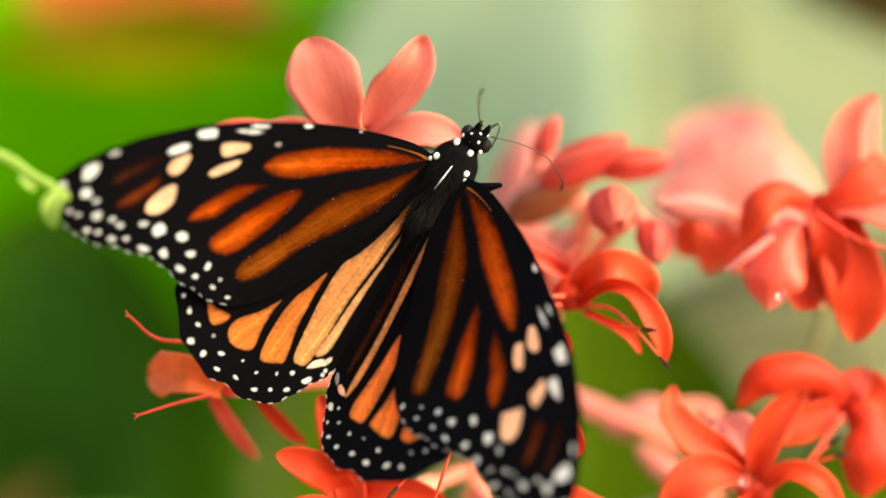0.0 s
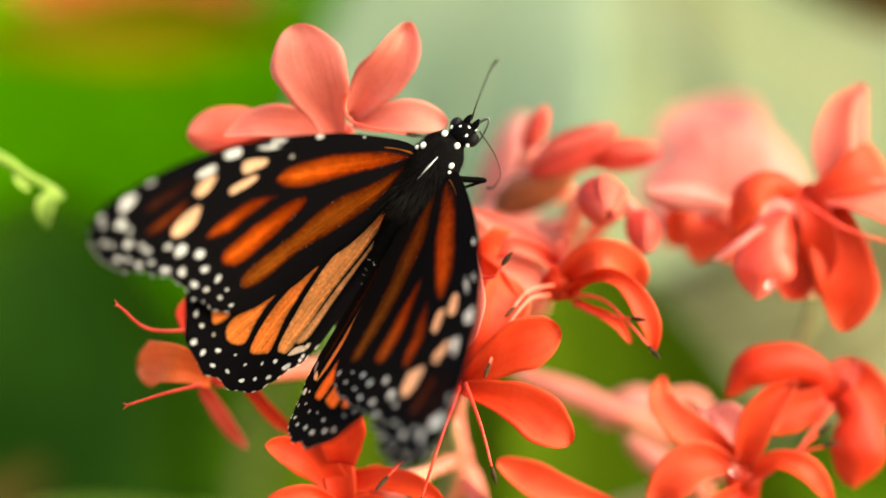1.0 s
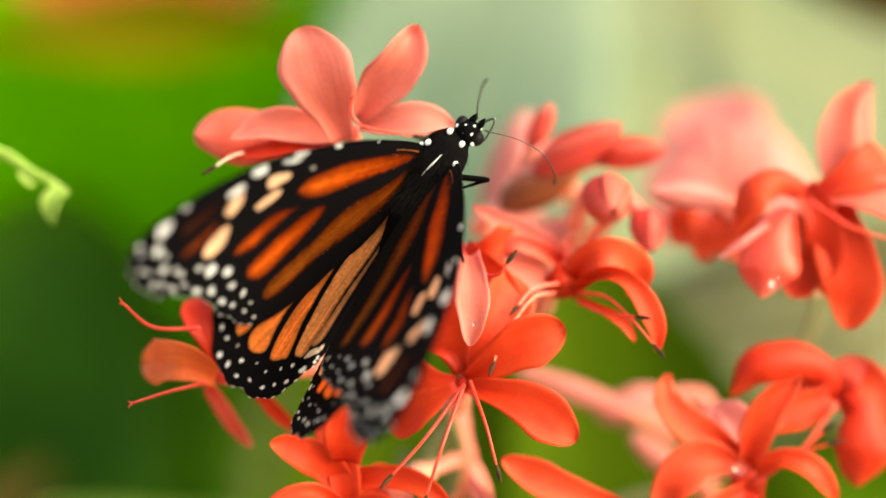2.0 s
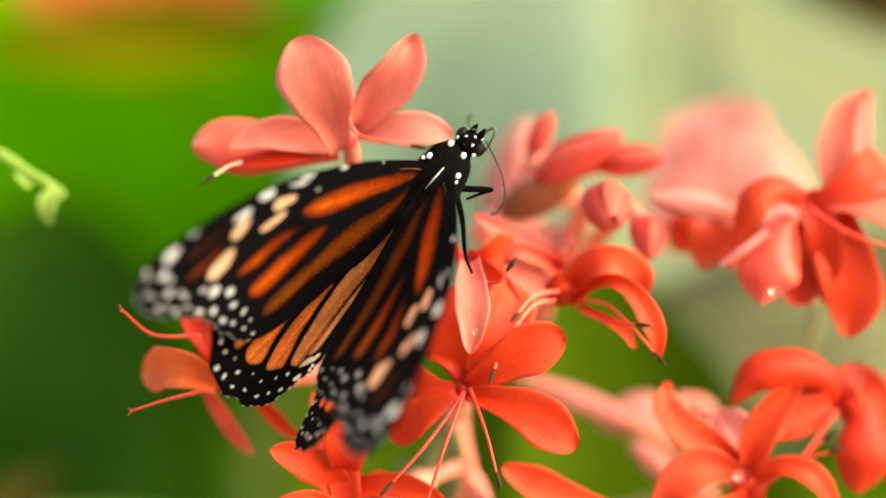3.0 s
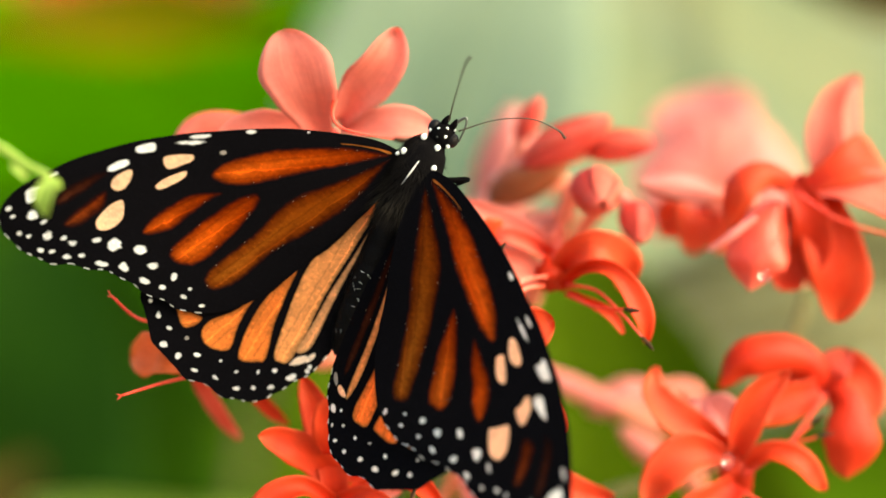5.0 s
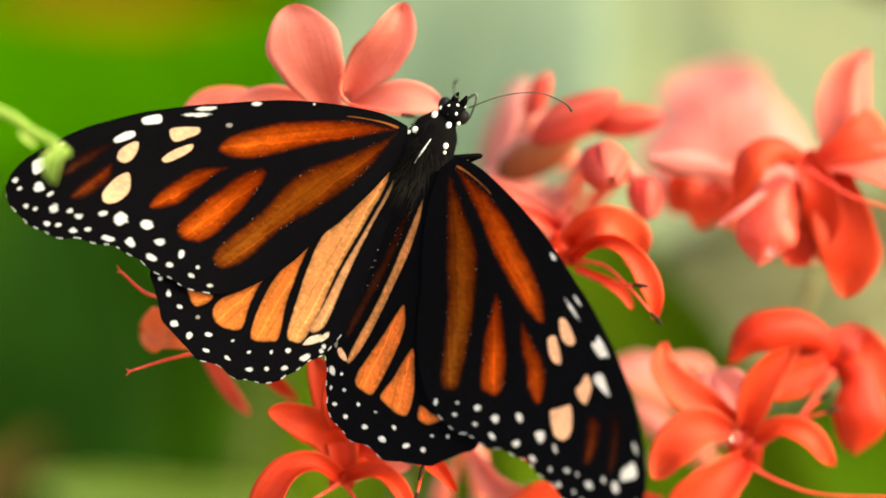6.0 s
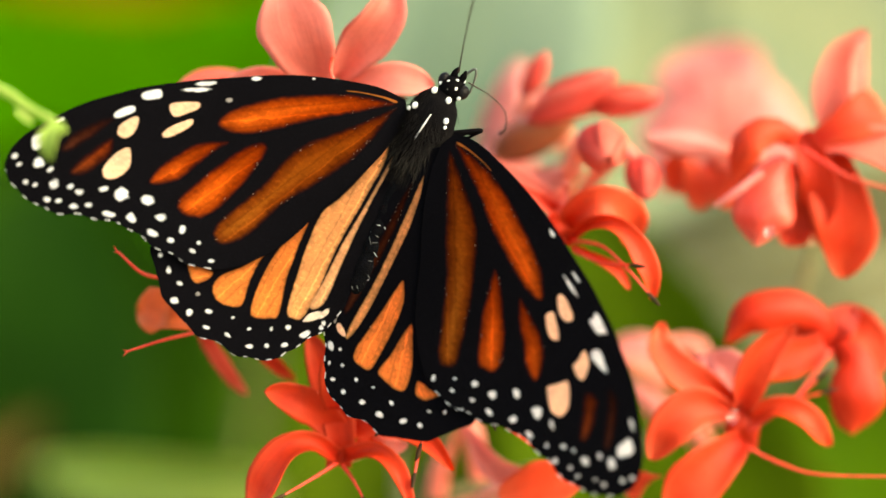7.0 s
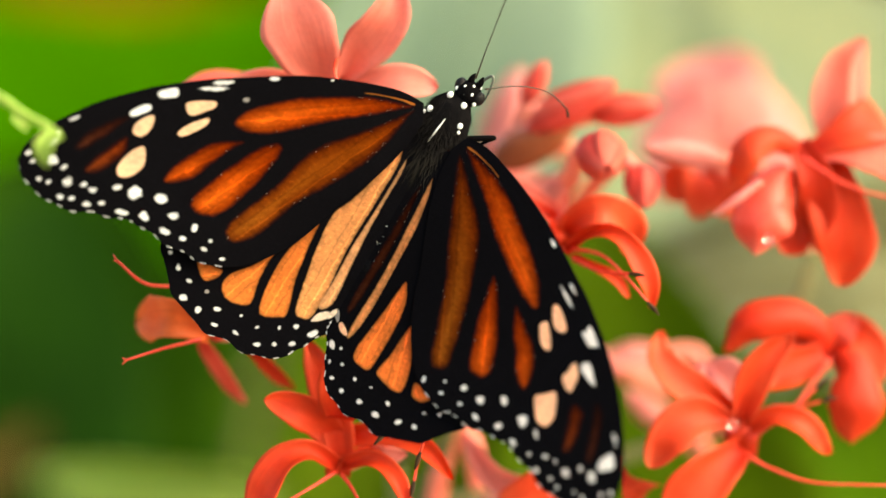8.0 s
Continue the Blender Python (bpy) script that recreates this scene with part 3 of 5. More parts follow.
    # beside and below
    flower("coral flower with recurved petals and curved stamens", (982, 402, 20), [],
        [("pale", (978, 411, 15), (936, 419, 12), (906, 452, 9)), ("pale", (972, 427, 15), (930, 440, 11), (880, 510, 8), (864, 553, 6)), ((1014, 426, 16), (1065, 436, 12), (1108, 474, 10), (1150, 522, 9)), ((1014, 442, 16), (1060, 464, 12), (1120, 470, 9))],
        (930, 470, 61), M_PETAL, bent=[
        ([(998, 406, 20), (1022, 374, 17), (1066, 360, 15), (1106, 384, 18), (1118, 424, 24)], [34, 50, 66, 74, 66], (0, -30), 1.0, M_PETAL, 0.6),
        ([(1004, 424, 18), (1044, 398, 15), (1084, 398, 12), (1118, 426, 11), (1146, 484, 11), (1150, 530, 12)], [20, 22, 26, 38, 46, 26], (0, -30), 0.8, M_PETAL_RED, 0.66),
        ([(1016, 440, 18), (1062, 462, 16), (1092, 482, 15), (1112, 514, 15)], [16, 14, 22, 22], (0, -30), 0.4, None, 0.6),
        ([(984, 362, 22), (926, 330, 22), (876, 304, 22), (826, 278, 22)], [28, 46, 44, 24], (10, 24), 0.8, M_PETAL_PALE, 0.5),
        ([(982, 372, 20), (938, 350, 17), (896, 344, 16), (862, 372, 17)], [26, 30, 32, 24], (-10, 40), 0.8, M_PETAL_CORAL, 0.5),
        ([(974, 410, 20), (922, 396, 18), (878, 408, 16), (850, 440, 16)], [26, 60, 74, 60], (0, 10), 0.8, M_PETAL_PALE, 0.6),
        ([(976, 366, 21), (990, 350, 20), (1003, 320, 19)], [36, 26, 8], (0, 20), 0.4, M_PETAL_PALE, 0.9),
        ([(988, 438, 19), (984, 406, 17), (976, 370, 20)], [40, 50, 34], (0, 0), -1.2, M_PETAL_DEEP, 0.7),
        ([(1000, 436, 20), (1010, 400, 19), (1000, 356, 22)], [30, 44, 34], (0, 0), -0.8, M_PETAL_DEEP, 0.7)])
    flower("coral flower with a wet glossy drooping petal", (1415, 262, 28.5), [
        (1612, 318, 29.8, 96, 4, -40, 1, 1.0, M_PETAL_CORAL), (1590, 230, 33.5, 100, 4, -30, 1, 1.2, M_PETAL_RED)],
        [((1420, 262, 24.8), (1500, 312, 23.6), (1600, 342, 22.9))],
        (1440, 335, 66), M_PETAL, claw=0.38, bent=[
        ([(1396, 280, 26), (1368, 336, 22.3), (1348, 386, 21.1), (1338, 437, 22.3)], [52, 92, 112, 96], (0, 8), -2.0, M_PETAL_WET, 0.6),
        ([(1424, 250, 27.3), (1376, 226, 24.8), (1326, 240, 23.6), (1300, 282, 24.8), (1294, 330, 26.7)], [34, 48, 62, 62, 46], (10, 50), -1.2, None, 0.6),
        ([(1412, 240, 27.3), (1444, 300, 26), (1446, 366, 27.3), (1420, 410, 29.1)], [40, 60, 72, 60], (0, 20), 0.8, M_PETAL_DEEP, 0.6),
        ([(1370, 366, 28.5), (1400, 404, 28.5), (1392, 436, 28.5)], [60, 70, 60], (0, 0), 0.8, M_PETAL_DEEP, 0.6),
        ([(1490, 250, 34.7), (1474, 180, 34.7), (1484, 112, 36), (1524, 54, 37.2)], [70, 84, 76, 40], (10, 20), 1.0, M_PETAL_PALE, 0.6),
        ([(1524, 240, 33.5), (1512, 170, 32.9), (1512, 110, 34.1), (1526, 58, 36)], [44, 46, 40, 20], (30, 40), 0.8, M_PETAL_PALE, 0.6),
        ([(1454, 262, 29.8), (1482, 350, 27.3), (1498, 420, 27.3), (1490, 488, 28.5)], [54, 98, 108, 84], (0, 8), 1.2, M_PETAL_RED, 0.6),
        ([(1432, 270, 31), (1446, 350, 31), (1470, 436, 32.2)], [60, 84, 66], (0, 0), 1.0, M_PETAL_DEEP, 0.6),
        ([(1350, 306, 22.9), (1306, 338, 21.7), (1262, 368, 22.3)], [12, 15, 11], (0, 0), -0.4, M_PETAL_PINK, 0.6)])
    flower("pale pink flower far back in the cluster", (1285, 270, 120), [
        (1165, 170, 122, 190, 2, 0, 1, 1.2), (1245, 78, 126, 200, 2, 0, 1, 1.2), (1385, 160, 124, 170, 2, 0, 1, 1.2), (1140, 270, 122, 140, 2, 0, 1, 1.2), (1420, 240, 124, 180, 2, 0, 1, 1.2)],
        [], (1437, 400, 66), M_PETAL_PINK)
    flower("coral flower behind in the cluster", (1250, 292, 46), [
        (1180, 330, 44, 80, 3, 0, 1, 1.0), (1320, 350, 46, 100, 2, 0, 1, 1.0), (1236, 362, 40, 84, 3, 0, 1, 1.0), (1300, 262, 42, 60, 3, 10, 1, 1.0, M_PETAL_PALE)],
        [], (1438, 420, 66), M_PETAL)
    flower("coral flower with arched petals low in the cluster", (1312, 748, 23), [
        (1200, 650, 30.2, 76, 3, 20, 1, 1.2, M_PETAL_PINK)],
        [((1320, 790, 18.7), (1380, 820, 17.3), (1450, 840, 15.8), (1585, 844, 14.4)), ((1325, 765, 20.2), (1390, 720, 19.4), (1450, 670, 19.4)), ((1325, 760, 20.2), (1400, 712, 20.9), (1460, 694, 20.9))],
        (1240, 730, 66), M_PETAL, claw=0.36, bent=[
        ([(1304, 728, 21.6), (1252, 688, 20.2), (1194, 654, 19.4), (1160, 612, 20.2), (1164, 572, 21.6)], [30, 44, 66, 62, 40], (0, 40), 1.0, M_PETAL, 0.7),
        ([(1300, 732, 20.9), (1236, 722, 18.7), (1188, 756, 17.3), (1154, 812, 18)], [18, 64, 76, 62], (10, 20), 1.0, M_PETAL, 0.6),
        ([(1312, 726, 21.6), (1328, 668, 19.4), (1354, 618, 18.7), (1404, 574, 19.4)], [26, 60, 56, 16], (0, 14), 1.2, M_PETAL, 0.75),
        ([(1324, 746, 21.6), (1374, 724, 19.4), (1424, 742, 18.7), (1462, 790, 20.2)], [20, 38, 54, 44], (-20, -40), 1.0, M_PETAL_RED, 0.6),
        ([(1312, 776, 21.6), (1272, 814, 18.7), (1222, 864, 17.3), (1180, 920, 17.3)], [34, 76, 100, 80], (0, 0), 1.0, M_PETAL_RED, 0.6),
        ([(1300, 700, 25.9), (1282, 660, 25.9), (1252, 630, 27.4)], [60, 84, 60], (0, 0), 0.8, M_PETAL_PINK, 0.6),
        ([(1312, 800, 23), (1316, 752, 20.9), (1304, 700, 23.8)], [54, 62, 44], (0, 0), -0.8, M_PETAL_DEEP, 0.7)])
    flower("coral flower with petals bent back", (1472, 612, 31.7), [],
        [((1470, 620, 27.4), (1420, 690, 24.5), (1390, 720, 23.8))],
        (1405, 540, 66), M_PETAL_DEEP, claw=0.36, bent=[
        ([(1458, 616, 30.2), (1438, 572, 27.4), (1390, 548, 25.2), (1328, 558, 24.5), (1280, 608, 25.9)], [54, 70, 76, 66, 36], (-10, 20), -1.6, None, 0.7),
        ([(1480, 604, 30.2), (1514, 640, 27.4), (1524, 704, 25.9), (1508, 770, 27.4)], [38, 78, 104, 92], (0, -16), -1.4, None, 0.62),
        ([(1474, 606, 32.4), (1484, 574, 30.2), (1516, 544, 30.2)], [36, 56, 44], (0, 0), 0.8, M_PETAL_CORAL, 0.55),
        ([(1458, 612, 28.8), (1408, 636, 27.4), (1364, 676, 25.9)], [44, 62, 40], (0, 20), 0.8, M_PETAL_RED, 0.5),
        ([(1450, 600, 33.1), (1418, 590, 31.7), (1380, 610, 31)], [60, 80, 60], (0, 0), 0.8, M_PETAL_RED, 0.5),
        ([(1500, 560, 34.6), (1536, 600, 33.1), (1556, 660, 33.1)], [50, 70, 50], (0, -20), 0.8, M_PETAL, 0.6)])
    flower("coral flower low under the wing", (1090, 806, 22), [
        (885, 880, 18, 84, 2, 0, 1, 0.8), (1150, 860, 24, 70, 3, 20, 1, 0.8)],
        [], (709, 930, 63), M_PETAL, bent=[
        ([(1090, 806, 21), (1014, 784, 18), (946, 756, 17), (878, 722, 17)], [26, 50, 66, 56], (0, 14), 0.8, None, 0.6),
        ([(1080, 812, 23), (980, 850, 22), (880, 830, 24), (824, 752, 28)], [26, 40, 46, 30], (10, -20), 0.8, M_PETAL_PINK, 0.6)])
    # buds
    bud("round coral bud with folded pale-tipped petals", 1066, 262, 20, -75, 92, 84, (965, 425, 60), M_PETAL_CORAL, M_BUD, 1.6)
    bud("small round coral flower bud", 1136, 316, 26, -80, 84, 58, (965, 425, 60), M_BUD, None, 0.6)
    bud("slender closed coral flower bud", 948, 132, 38, 65, 84, 38, (1008, 250, 65), M_BUD, M_PETAL_CORAL)
    bud("slender closed coral flower bud", 1012, 172, 36, 28, 170, 66, (1008, 250, 65), M_BUD, M_PETAL_CORAL)
    bud("slender closed coral flower bud", 1108, 180, 38, 8, 120, 56, (1008, 250, 65), M_BUD, M_PETAL_CORAL)
    bud("pale pink closed flower bud", 1214, 256, 34, 172, 150, 46, (1300, 300, 60), M_PETAL_PINK)
    bud("pale pink closed flower bud", 906, 225, 90, 82, 230, 110, (1001, 290, 62), M_PETAL_PINK)
    bud("pale pink closed flower bud", 950, 330, 44, 20, 170, 56, (965, 425, 60), M_PETAL_PINK)
    bud("brownish dried flower base", 945, 240, 40, 25, 150, 72, (995, 330, 61), M_DRIED)
    bud("pink flower bud on a long tube", 1110, 628, 70, -165, 130, 62, (1240, 730, 66), M_PETAL_PINK)
    bud("pale pink flower bud on a long tube", 1150, 712, 68, 140, 120, 46, (1240, 760, 66), M_PETAL_PINK)
    bud("long slender pink flower bud", 1005, 600, 64, 158, 240, 40, (1240, 730, 66), M_PETAL_PINK)
    for x, y, d, r in ((832, 482, 0.6, 5), (1362, 408, 20, 9), (1382, 352, 22, 7), (1298, 737, 19, 10), (1240, 694, 20, 6)):
        drop = part("water_drop", ball(Vector((0, 0, 0)), (wide(r, d), wide(r * 0.6, d), wide(r * 1.2, d)), None, 14, 10, "water_drop"), M_WATER)
        drop.location = at(x, y, d)
        tagged(drop, "clear water drop on a petal", "water drop", "water drops on petals")
    for label, line, r in (("pale pink forked flower tube low in the cluster", [(800, 606, 52), (806, 686, 50), (812, 726, 50), (786, 800, 52), (772, 880, 54)], 20),
                           ("pale pink flower tube low in the cluster", [(814, 720, 50), (836, 770, 50), (850, 850, 50)], 19)):
        o = at(*line[0])
        tube = part("flower_tube", rod([at(*q) - o for q in line], [wide(r * k, 50) for k in (0.7, 1.0, 1.0, 0.9)], 12, 24, "flower_tube"), M_TUBE)
        tube.location = o
        tagged(tube, label, "flower tube")
    # a far flower cluster in the shrub, quite out of focus
    for k, (x, y) in enumerate(((230, -92), (335, -88), (130, -116), (290, -130), (70, -138), (390, -130), (190, -140))):
        flower("orange-red flowers far behind in the shrub", (x, y, 520), [
            (x + 70 * math.cos(a + k), y + 40 * math.sin(a + k), 512, 46, 2, 20, 1, 1) for a in (0.2, 1.5, 2.7, 4.0, 5.2)],
            [], (x * 0.5 + 190, y * 0.4 - 10, 545), M_PETAL_ORANGE, "far flower cluster")
    stem(shrub, "thin stem of the far flower cluster", [None, (1300, 4200, 600), (1250, 600, 600), (900, -60, 580), (560, -130, 556), (350, -58, 546)], [0.004, 0.004, 0.003, 0.002, 0.002, 0.0015])
    return rig


def build_tendril():
    o = at(-60, 150, -25)
    root = new("curled_leaf")
    root.location = o
    tagged(root, "young bright green curled leaf tip on a thin stalk", "leaf")
    g = lambda x, y, d=-25.0: at(x, y, d) - o
    part("leaf_stalk", rod([g(-500, 120, -20), g(-200, 128, -22), g(-20, 158), g(50, 196), g(96, 222), g(116, 240)], [0.0009, 0.0008, 0.0007, 0.0005, 0.0005, 0.0004], 8, 30, "leaf_stalk"), M_TENDRIL, root)
    part("curled_tip", blade(g(110, 224), g(94, 292), wide(36, -25), 1.0e-3, 1.2e-3, 20, -0.4e-3, 0.0005, 0.4, 0.6, 0.5, name="curled_tip"), M_TENDRIL, root)
    part("leaf_lobe", blade(g(30, 198), g(58, 226), wide(22, -25), 0.3e-3, 0.5e-3, -20, 0, 0.0004, 0.4, 0.6, 0.2, name="leaf_lobe"), M_TENDRIL, root)
    return root


# ---- the butterfly ----
BLACK = (0.0038, 0.0036, 0.0050)
ORANGE = (0.50, 0.074, 0.007)
RUST = (0.27, 0.052, 0.005)
AMBER = (0.54, 0.172, 0.042)
STRAW = (0.53, 0.245, 0.098)
PALE = (0.56, 0.29, 0.145)
BROWN = (0.27, 0.050, 0.009)
DARKBROWN = (0.09, 0.022, 0.008)
CREAM = (0.62, 0.43, 0.31)
WHITE = (0.58, 0.60, 0.64)
CHALK = (0.60, 0.52, 0.46)
DIM = (0.30, 0.28, 0.27)
VEIN = (0.30, 0.10, 0.022)
FORE_LEAD = [(0.9, 0.1), (-1.2, 1.1), (-3.3, 1.7), (-6.9, 2.2), (-11.2, 2.5), (-14.7, 2.5), (-18.2, 2.2), (-21.6, 1.8), (-25.1, 1.4), (-28.5, 0.8), (-31.9, 0.1), (-35.2, -0.9), (-38.6, -2.1), (-41.9, -3.8), (-43.8, -5.0), (-45.7, -6.4), (-47.1, -8.1), (-47.8, -9.9)]
FORE_TRAIL = [(1.0, -2.3), (-0.9, -5.4), (-3.7, -8.7), (-6.4, -11.3), (-9.2, -13.8), (-11.9, -16.7), (-14.6, -18.9), (-17.4, -20.5), (-20.1, -21.5), (-22.9, -21.7), (-25.3, -21.2), (-27.8, -20.0), (-30.4, -18.8), (-31.9, -17.6), (-34.0, -16.6), (-36.4, -16.1), (-38.8, -15.7), (-41.5, -15.5), (-43.5, -14.8), (-45.5, -13.5), (-47.1, -12.0), (-47.8, -9.9)]
FORE_CELLS = {}
FORE_CELLS["discal"] = (ORANGE, 0.7, [(-0.3, -0.4), (-2.6, 0.1), (-5.4, 0.5), (-10.4, 0.3), (-14.6, -0.2), (-18.1, -1.1), (-20.8, -2.2), (-22.3, -3.5), (-21.7, -4.6), (-18.6, -5.0), (-14.5, -4.0), (-10.3, -2.8), (-6.1, -1.9), (-1.8, -0.9)])
FORE_CELLS["cubital"] = (RUST, 0.8, [(-0.2, -0.8), (-3.9, -2.6), (-7.4, -4.1), (-11.6, -5.9), (-14.3, -8.2), (-16.3, -10.8), (-19.7, -13.9), (-22.0, -16.0), (-22.5, -17.4), (-21.7, -18.5), (-20.2, -18.5), (-17.5, -16.9), (-14.1, -13.5), (-10.0, -10.8), (-5.8, -7.8), (-3.1, -4.9), (-1.1, -2.0)])
FORE_CELLS["medial_two"] = (ORANGE, 0.7, [(-17.0, -5.9), (-19.2, -6.7), (-21.7, -8.5), (-24.6, -11.0), (-26.9, -13.4), (-26.6, -14.9), (-24.6, -15.5), (-22.2, -14.5), (-19.5, -11.7), (-17.4, -9.0), (-16.2, -6.7)])
FORE_CELLS["medial_one"] = (ORANGE, 0.7, [(-21.0, -6.0), (-24.8, -6.4), (-27.5, -8.0), (-29.5, -9.6), (-30.5, -11.3), (-29.4, -11.6), (-26.7, -10.8), (-24.7, -9.0), (-22.7, -7.3)])
FORE_CELLS["apical_one"] = (BROWN, 1.1, [(-35.1, -6.1), (-37.4, -7.6), (-39.3, -9.4), (-40.0, -10.6), (-38.6, -10.8), (-36.6, -9.5), (-35.1, -8.0)])
FORE_CELLS["apical_two"] = (DARKBROWN, 1.1, [(-34.3, -3.3), (-37.8, -4.5), (-40.1, -6.1), (-41.2, -7.8), (-39.7, -7.8), (-36.1, -5.1)])
FORE_CELLS["cream_a"] = (CREAM, 0.12, [(-28.2, -1.7), (-25.0, -1.3), (-24.7, -2.0), (-26.0, -2.7), (-27.7, -3.2)])
FORE_CELLS["cream_b"] = (CREAM, 0.12, [(-29.1, -5.4), (-27.8, -4.3), (-25.5, -3.4), (-25.8, -4.4), (-28.3, -5.8)])
FORE_CELLS["white_e"] = (WHITE, 0.12, [(-35.0, -3.2), (-33.8, -2.4), (-32.6, -2.2), (-32.6, -2.9), (-34.6, -3.7)])
FORE_CELLS["cream_c"] = (CREAM, 0.12, [(-34.5, -5.6), (-34.2, -4.5), (-32.7, -3.5), (-32.0, -3.6), (-32.2, -4.8), (-32.9, -5.8), (-33.8, -6.1)])
FORE_CELLS["cream_d"] = (CREAM, 0.12, [(-36.1, -10.6), (-35.9, -9.5), (-34.5, -7.9), (-33.0, -7.3), (-32.8, -9.1), (-33.3, -10.1), (-34.5, -11.0), (-35.6, -11.1)])
FORE_CELLS["tip_a"] = (WHITE, 0.12, [(-44.6, -6.5), (-43.1, -5.8), (-43.0, -6.8), (-43.5, -7.6), (-44.4, -8.0)])
FORE_CELLS["costal_a"] = (WHITE, 0.1, [(-31.6, -0.5), (-29.6, 0.0), (-29.4, -1.0), (-31.4, -1.3)])
FORE_SPOTS = []
FORE_SPOTS += [(-24.0, 1.0, 1.40, 0.28, 6, WHITE), (-25.0, 0.2, 2.04, 0.28, 4, WHITE), (-17.8, 1.9, 0.91, 0.28, 4, WHITE), (-10.8, 2.2, 0.21, 0.14, 0, WHITE), (-43.8, -9.6, 0.70, 0.70, 0, WHITE), (-46.6, -8.8, 0.42, 0.28, 30, WHITE), (-46.1, -9.8, 0.35, 0.21, 30, WHITE), (-45.2, -11.9, 0.35, 0.35, 0, WHITE)]
FORE_SPOTS += [(-44.1, -12.2, 0.42, 0.28, 30, WHITE), (-41.9, -12.0, 0.63, 0.70, 0, WHITE), (-39.9, -12.2, 0.42, 0.28, 20, WHITE), (-38.8, -12.9, 0.63, 0.49, 0, WHITE), (-35.9, -12.4, 0.63, 0.35, 10, WHITE), (-33.8, -13.0, 0.91, 0.84, 0, WHITE), (-30.6, -13.5, 0.77, 0.70, 0, WHITE), (-28.9, -15.6, 0.84, 0.56, 0, WHITE)]
FORE_SPOTS += [(-42.4, -10.3, 0.63, 0.28, 35, WHITE), (-42.6, -13.9, 0.42, 0.35, 0, WHITE), (-41.3, -14.0, 0.42, 0.28, 20, WHITE), (-39.5, -14.6, 0.49, 0.35, 0, WHITE), (-37.6, -14.4, 0.56, 0.42, 0, WHITE), (-35.1, -15.4, 0.91, 0.35, -5, WHITE), (-32.6, -15.8, 0.70, 0.63, 0, WHITE), (-29.9, -17.5, 0.77, 0.42, -20, WHITE)]
FORE_SPOTS += [(-27.6, -18.4, 0.49, 0.42, -20, WHITE), (-25.0, -19.5, 0.49, 0.28, -30, WHITE), (-26.3, -17.0, 0.42, 0.49, 0, WHITE), (-24.2, -18.5, 0.28, 0.28, 0, WHITE), (-22.6, -20.7, 0.35, 0.21, 0, WHITE), (-41.6, -4.4, 0.84, 0.28, 25, WHITE), (-21.1, -0.9, 0.42, 0.28, 0, DIM)]
HIND_LEAD = [(0.3, 1.6), (-4.3, -0.5), (-9.9, -3.2), (-15.4, -5.9), (-20.9, -8.9), (-24.9, -11.5), (-27.6, -13.3), (-29.5, -14.6), (-29.9, -15.8), (-29.3, -17.5), (-28.7, -19.6), (-28.2, -21.4), (-26.7, -22.9)]
HIND_TRAIL = [(1.9, -1.1), (1.0, -4.3), (-0.4, -8.8), (-2.3, -13.8), (-4.1, -18.5), (-5.6, -21.8), (-6.9, -23.8), (-8.4, -25.1), (-9.8, -26.0), (-11.1, -26.8), (-12.5, -27.6), (-13.5, -28.5), (-15.3, -28.7), (-17.4, -28.6), (-18.9, -28.3), (-20.6, -27.2), (-22.3, -26.4), (-24.1, -25.8), (-25.3, -24.5), (-26.7, -22.9)]
HIND_CELLS = {}
HIND_CELLS["patch"] = (AMBER, 0.25, [(-25.3, -16.8), (-23.9, -17.4), (-22.2, -18.1), (-22.7, -19.0), (-24.0, -19.5), (-24.8, -18.8)])
HIND_CELLS["cell_two"] = (AMBER, 0.25, [(-15.9, -15.6), (-18.5, -17.3), (-21.0, -18.4), (-22.0, -19.7), (-21.8, -21.2), (-20.4, -22.1), (-18.5, -22.1), (-17.6, -19.2), (-16.6, -17.0)])
HIND_CELLS["cell_three"] = (AMBER, 0.25, [(-10.6, -11.5), (-12.9, -13.8), (-14.4, -15.4), (-16.1, -18.6), (-17.3, -22.4), (-16.9, -23.5), (-14.8, -23.6), (-13.8, -23.0), (-13.1, -19.1), (-11.8, -14.9)])
HIND_CELLS["cell_four"] = (STRAW, 0.25, [(-1.1, -1.5), (-4.1, -5.5), (-6.8, -8.4), (-9.0, -10.4), (-10.5, -14.1), (-11.8, -18.4), (-12.8, -22.6), (-12.1, -23.5), (-10.7, -23.3), (-8.9, -19.7), (-6.7, -14.2), (-3.6, -8.3), (-1.2, -3.6)])
HIND_CELLS["cell_five"] = (PALE, 0.25, [(-0.3, -3.0), (-1.8, -5.8), (-3.9, -9.8), (-6.4, -14.4), (-8.5, -19.0), (-10.0, -21.8), (-9.3, -22.3), (-8.0, -21.2), (-6.7, -18.0), (-4.9, -13.4), (-2.7, -8.6), (-0.8, -4.9)])
HIND_CELLS["inner_two"] = (CHALK, 0.12, [(-10.8, -23.8), (-10.0, -22.9), (-8.6, -22.6), (-8.9, -23.5), (-10.2, -23.9)])
HIND_CELLS["inner_one"] = (CHALK, 0.12, [(-9.0, -23.2), (-8.3, -22.5), (-7.6, -22.2), (-7.7, -22.9), (-8.6, -23.5)])
HIND_SPOTS = []
